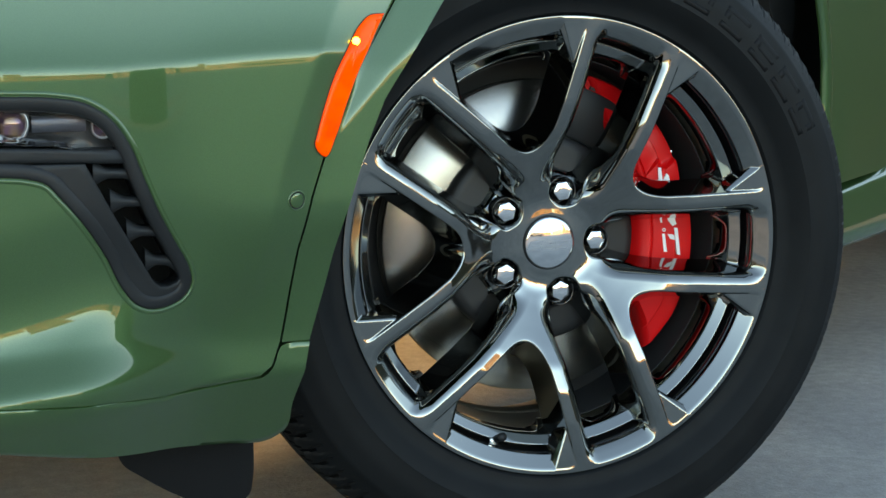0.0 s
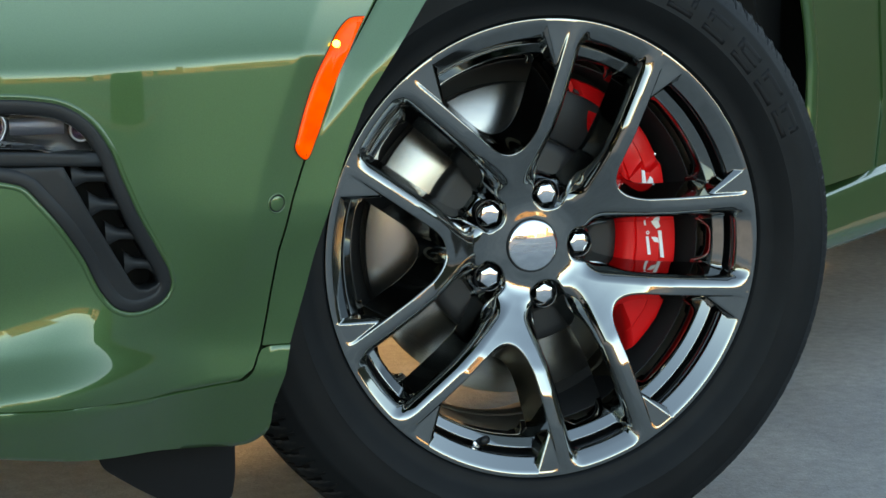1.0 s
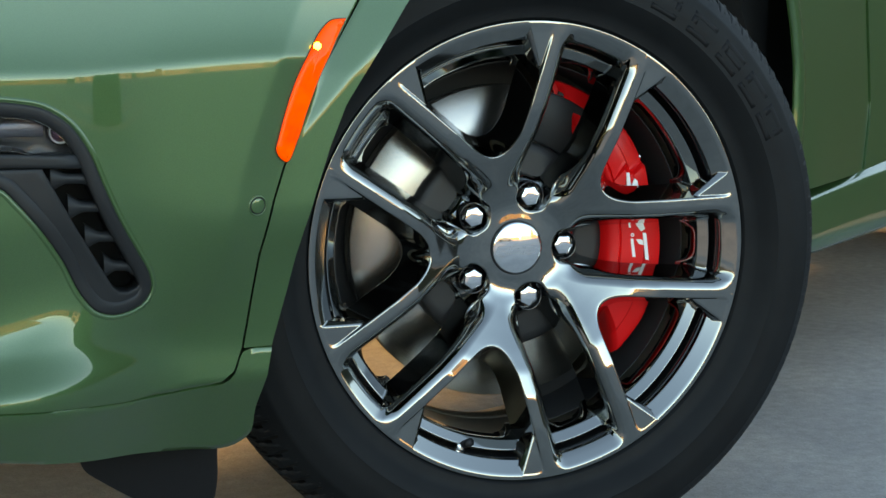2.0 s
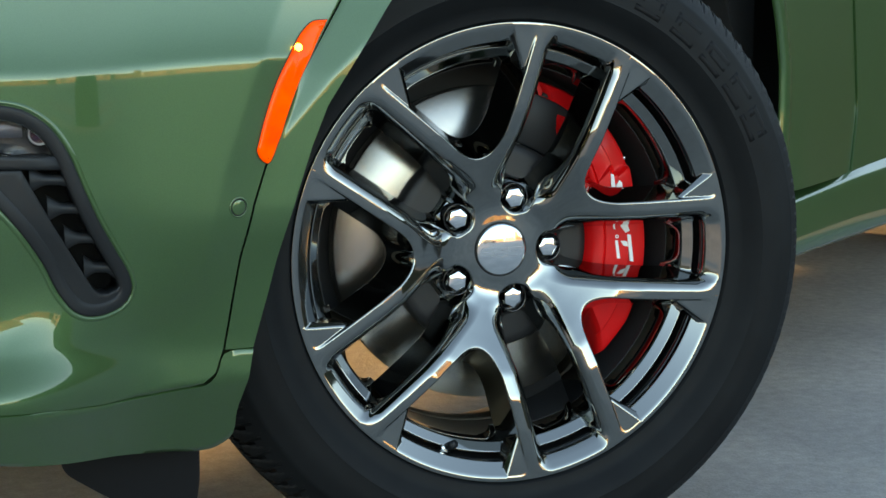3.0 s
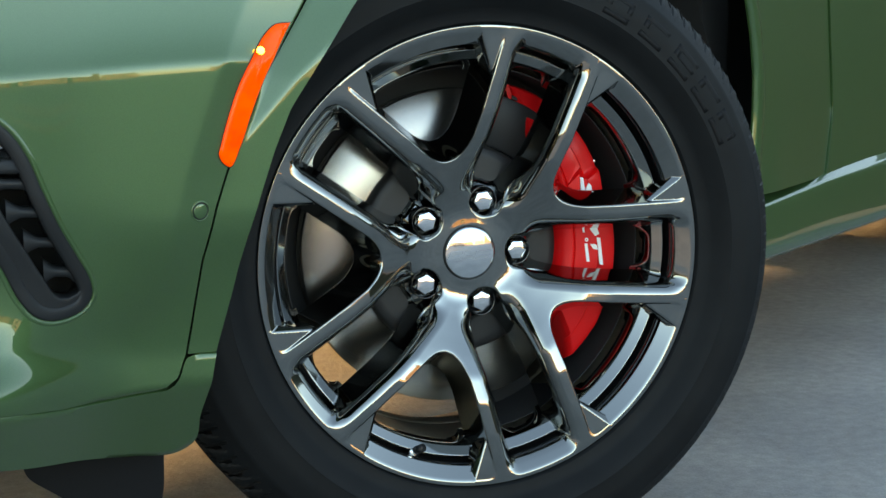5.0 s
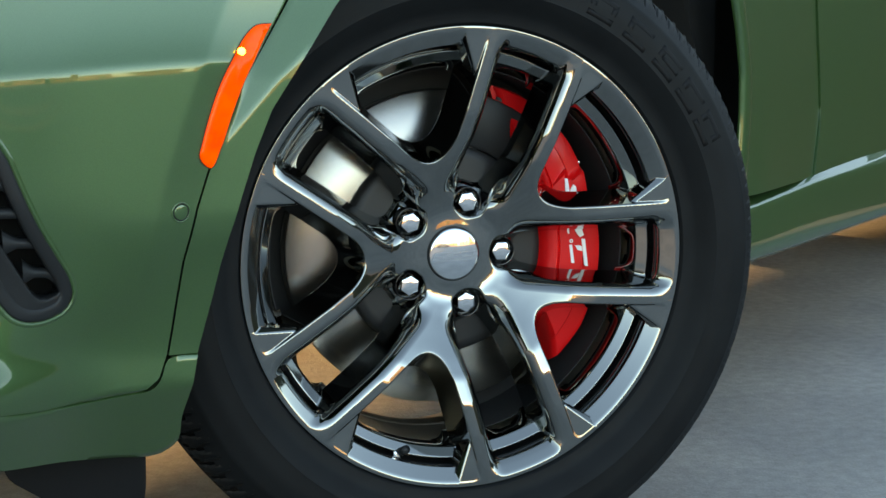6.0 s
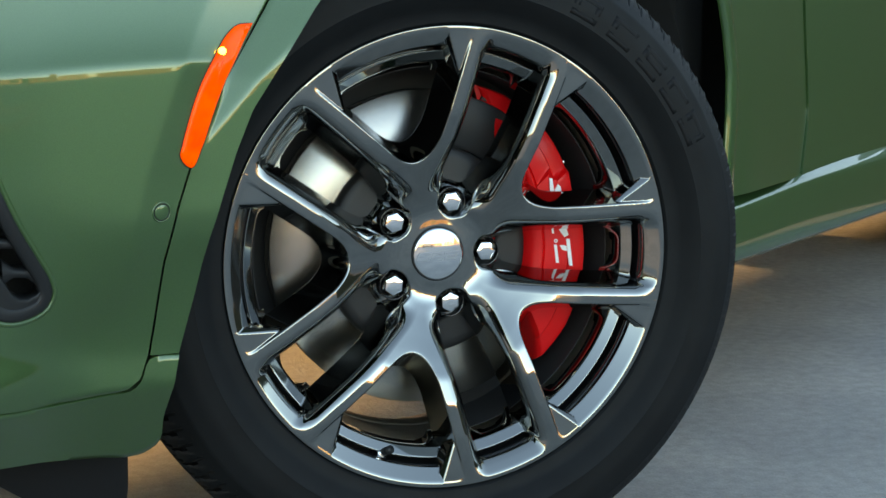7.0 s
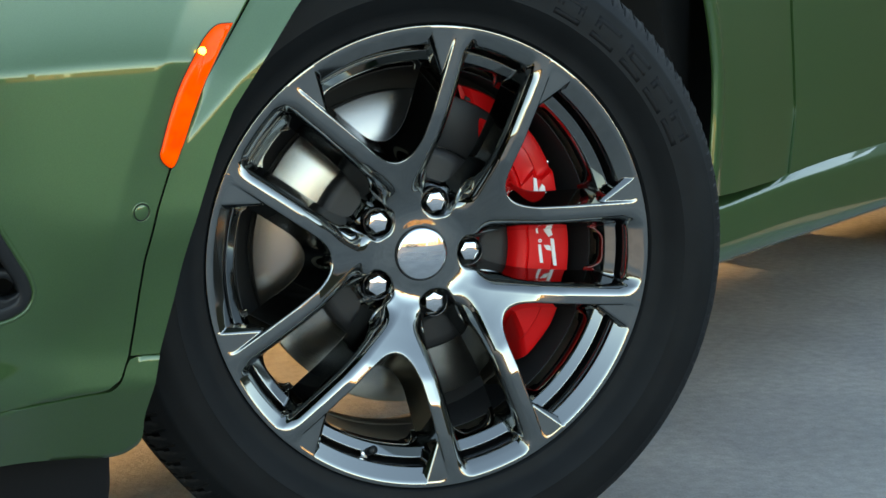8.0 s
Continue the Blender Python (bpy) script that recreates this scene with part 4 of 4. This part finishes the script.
# engraved emblem on the cap: three slanted outlines only
def cap_stroke(bm, pts):
    depth = lambda x, z: .0530 + .0035 * (x * x + z * z) / .0305 ** 2
    f = [bm.verts.new((x, depth(x, z) - .00012, z)) for x, z in pts]
    b = [bm.verts.new((x, depth(x, z) + .0006, z)) for x, z in pts]
    bm.faces.new(f)
    for k in range(len(f)):
        bm.faces.new((f[k], b[k], b[(k + 1) % len(f)], f[(k + 1) % len(f)]))


for x0, wide in ((-.0255, .0150), (-.0085, .0150), (.0085, .0165)):
    bm = bmesh.new()
    z0, z1, w, lean = -.0075, .0030, .0006, .45
    for za, zb in ((z0, z0 + w), (z1 - w, z1), (z0 + .0048, z0 + .0048 + w)):
        short = .006 if za == z0 + .0048 else 0
        for k in range(4):
            xa, xb = x0 + short / 2 + (wide - short) * k / 4, x0 + short / 2 + (wide - short) * (k + 1) / 4
            cap_stroke(bm, ((xa + lean * za, za), (xb + lean * za, za), (xb + lean * zb, zb), (xa + lean * zb, zb)))
    for xa in (x0, x0 + wide - w):
        cap_stroke(bm, ((xa + lean * z0, z0), (xa + w + lean * z0, z0), (xa + w + lean * z1, z1), (xa + lean * z1, z1)))
    part("cap_mark", bm, satin_dark, cap, "engraved emblem outline", smooth=False)

# ---- the far side of the lot, behind the camera: low buildings and a parked car, seen in the bright metal ----
def box(bm, x0, x1, y0, y1, z0, z1, m=Matrix()):
    v = [bm.verts.new(m @ Vector((x, y, z))) for z in (z0, z1) for y in (y0, y1) for x in (x0, x1)]
    for f in ((0, 2, 3, 1), (4, 5, 7, 6), (0, 1, 5, 4), (2, 6, 7, 3), (0, 4, 6, 2), (1, 3, 7, 5)):
        bm.faces.new([v[k] for k in f])


def building(azimuth, distance, width, height, depth, mat, storeys):
    """A low building that faces the lot; azimuth in degrees from -y towards +x."""
    a = radians(azimuth)
    b = tagged(new("building"), "low flat-roofed building with rows of dark windows", "building", "buildings round the lot")
    b.matrix_world = pose(distance * math.sin(a), -distance * math.cos(a), 0, 0, 0, azimuth)
    bm = bmesh.new()
    box(bm, -width / 2, width / 2, -depth, 0, 0, height)
    part("wall", bm, mat, b, smooth=False)
    bm = bmesh.new()
    box(bm, -width / 2 - .2, width / 2 + .2, -depth - .2, .2, height, height + .4)
    part("roof", bm, roof_felt, b, "flat grey roof edge", smooth=False)
    bm = bmesh.new()
    box(bm, -.9, .9, -.02, .06, -.7, .7)
    pane = part("window", bm, window_glass, b, smooth=False)
    step, count = height / storeys, max(2, int(width / 4.5))
    for i in range(storeys):
        for j in range(count):
            if i or j:
                pane = new("window", pane.data)
                pane.parent = b
            pane.location = ((j + .5) / count * width - width / 2, 0, (i + .55) * step)


brick = material("brown brick wall", (0.25, 0.16, 0.10), 0.85)
vary(brick, 2.0, (0.20, 0.125, 0.08), (0.30, 0.20, 0.13))
stucco = material("tan stucco wall", (0.42, 0.34, 0.25), 0.9)
vary(stucco, 1.2, (0.36, 0.29, 0.21), (0.48, 0.39, 0.29))
roof_felt = material("grey roof felt", (0.18, 0.17, 0.16), 0.9)
vary(roof_felt, 3.0, (0.14, 0.13, 0.125), (0.22, 0.21, 0.20))
window_glass = material("dark window glass", (0.02, 0.025, 0.03), 0.08)
for azimuth, distance, width, height, depth, mat, storeys in (
        (-96, 55, 40, 6.0, 12, stucco, 2), (-66, 62, 26, 4.2, 14, brick, 1), (-44, 70, 30, 5.6, 14, stucco, 2), (-22, 66, 18, 3.8, 10, brick, 1), (-4, 78, 22, 5.0, 12, stucco, 1),
        (14, 80, 24, 4.4, 12, brick, 1), (29, 84, 16, 5.6, 12, stucco, 2), (37, 82, 6, 13.5, 6, brick, 3), (47, 80, 22, 5.2, 12, brick, 1), (64, 74, 30, 6.4, 14, stucco, 2),
        (86, 66, 26, 5.0, 12, brick, 1), (106, 58, 30, 7.0, 12, stucco, 2)):
    building(azimuth, distance, width, height, depth, mat, storeys)

dark_body = material("dark grey car paint", (0.035, 0.036, 0.04), 0.35, 0.2, 1.0, 0.03)
parked = tagged(new("parked_car"), "dark grey saloon car parked across the lot", "car")
parked.matrix_world = pose(2.2, -19.0, 0, 0, 0, 12)


def hull(levels, wide):
    """A car body: outlines along its length at several heights, drawn in towards the top."""
    bm = bmesh.new()
    rings = []
    for z, x0, x1, f in levels:
        pts = [(x0, -.55 * f), (x0 + .12, -.80 * f), (x0 + .5, -f), (x1 - .5, -f), (x1 - .12, -.80 * f), (x1, -.55 * f)]
        ring = [(x, y * wide) for x, y in pts] + [(x, -y * wide) for x, y in pts[::-1]]
        rings.append([bm.verts.new((x, y, z)) for x, y in ring])
    for p, q in zip(rings, rings[1:]):
        for k in range(12):
            bm.faces.new((p[k], p[(k + 1) % 12], q[(k + 1) % 12], q[k]))
    bm.faces.new(rings[0][::-1])
    bm.faces.new(rings[-1])
    return sharpened(bm, 25)


part("body", hull([(.20, -2.25, 2.25, .94), (.35, -2.32, 2.32, 1), (.62, -2.32, 2.30, 1), (.86, -2.22, 2.15, .96), (.92, -2.05, 1.95, .90)], .90), dark_body, parked)
part("window", hull([(.91, -1.55, 1.45, .88), (1.32, -1.0, .75, .72)], .88), window_glass, parked, "dark glass all round")
part("roof", hull([(1.315, -1.05, .80, .74), (1.40, -.9, .62, .66), (1.42, -.7, .45, .58)], .88), dark_body, parked)
for x in (-1.42, 1.42):
    for y in (-.78, .78):
        w = part("wheel", lathe([(.001, -.10), (.20, -.10), (.22, -.12), (.30, -.12), (.325, -.09), (.325, .09), (.30, .12), (.001, .12)], 32), rubber, parked)
        w.location = (x, y, .325)

# the car's other three wheels
def wheel_at(s, n, turn):
    m = pose(*side(s, n, HUB), 0, 0, turn)
    return m @ pose(0, -.125, 0)


for s, n, turn in ((.077, 2 * MID + .0985, 180), (3.05, -.13, 38), (3.05, 2 * MID + .13, 218)):
    tagged(copy_thing(wheel, wheel_at(s, n, turn)), "dark alloy wheel with black tyre under the car")
    tagged(copy_thing(brake, wheel_at(s, n, turn)), "steel brake disc with red caliper under the car")
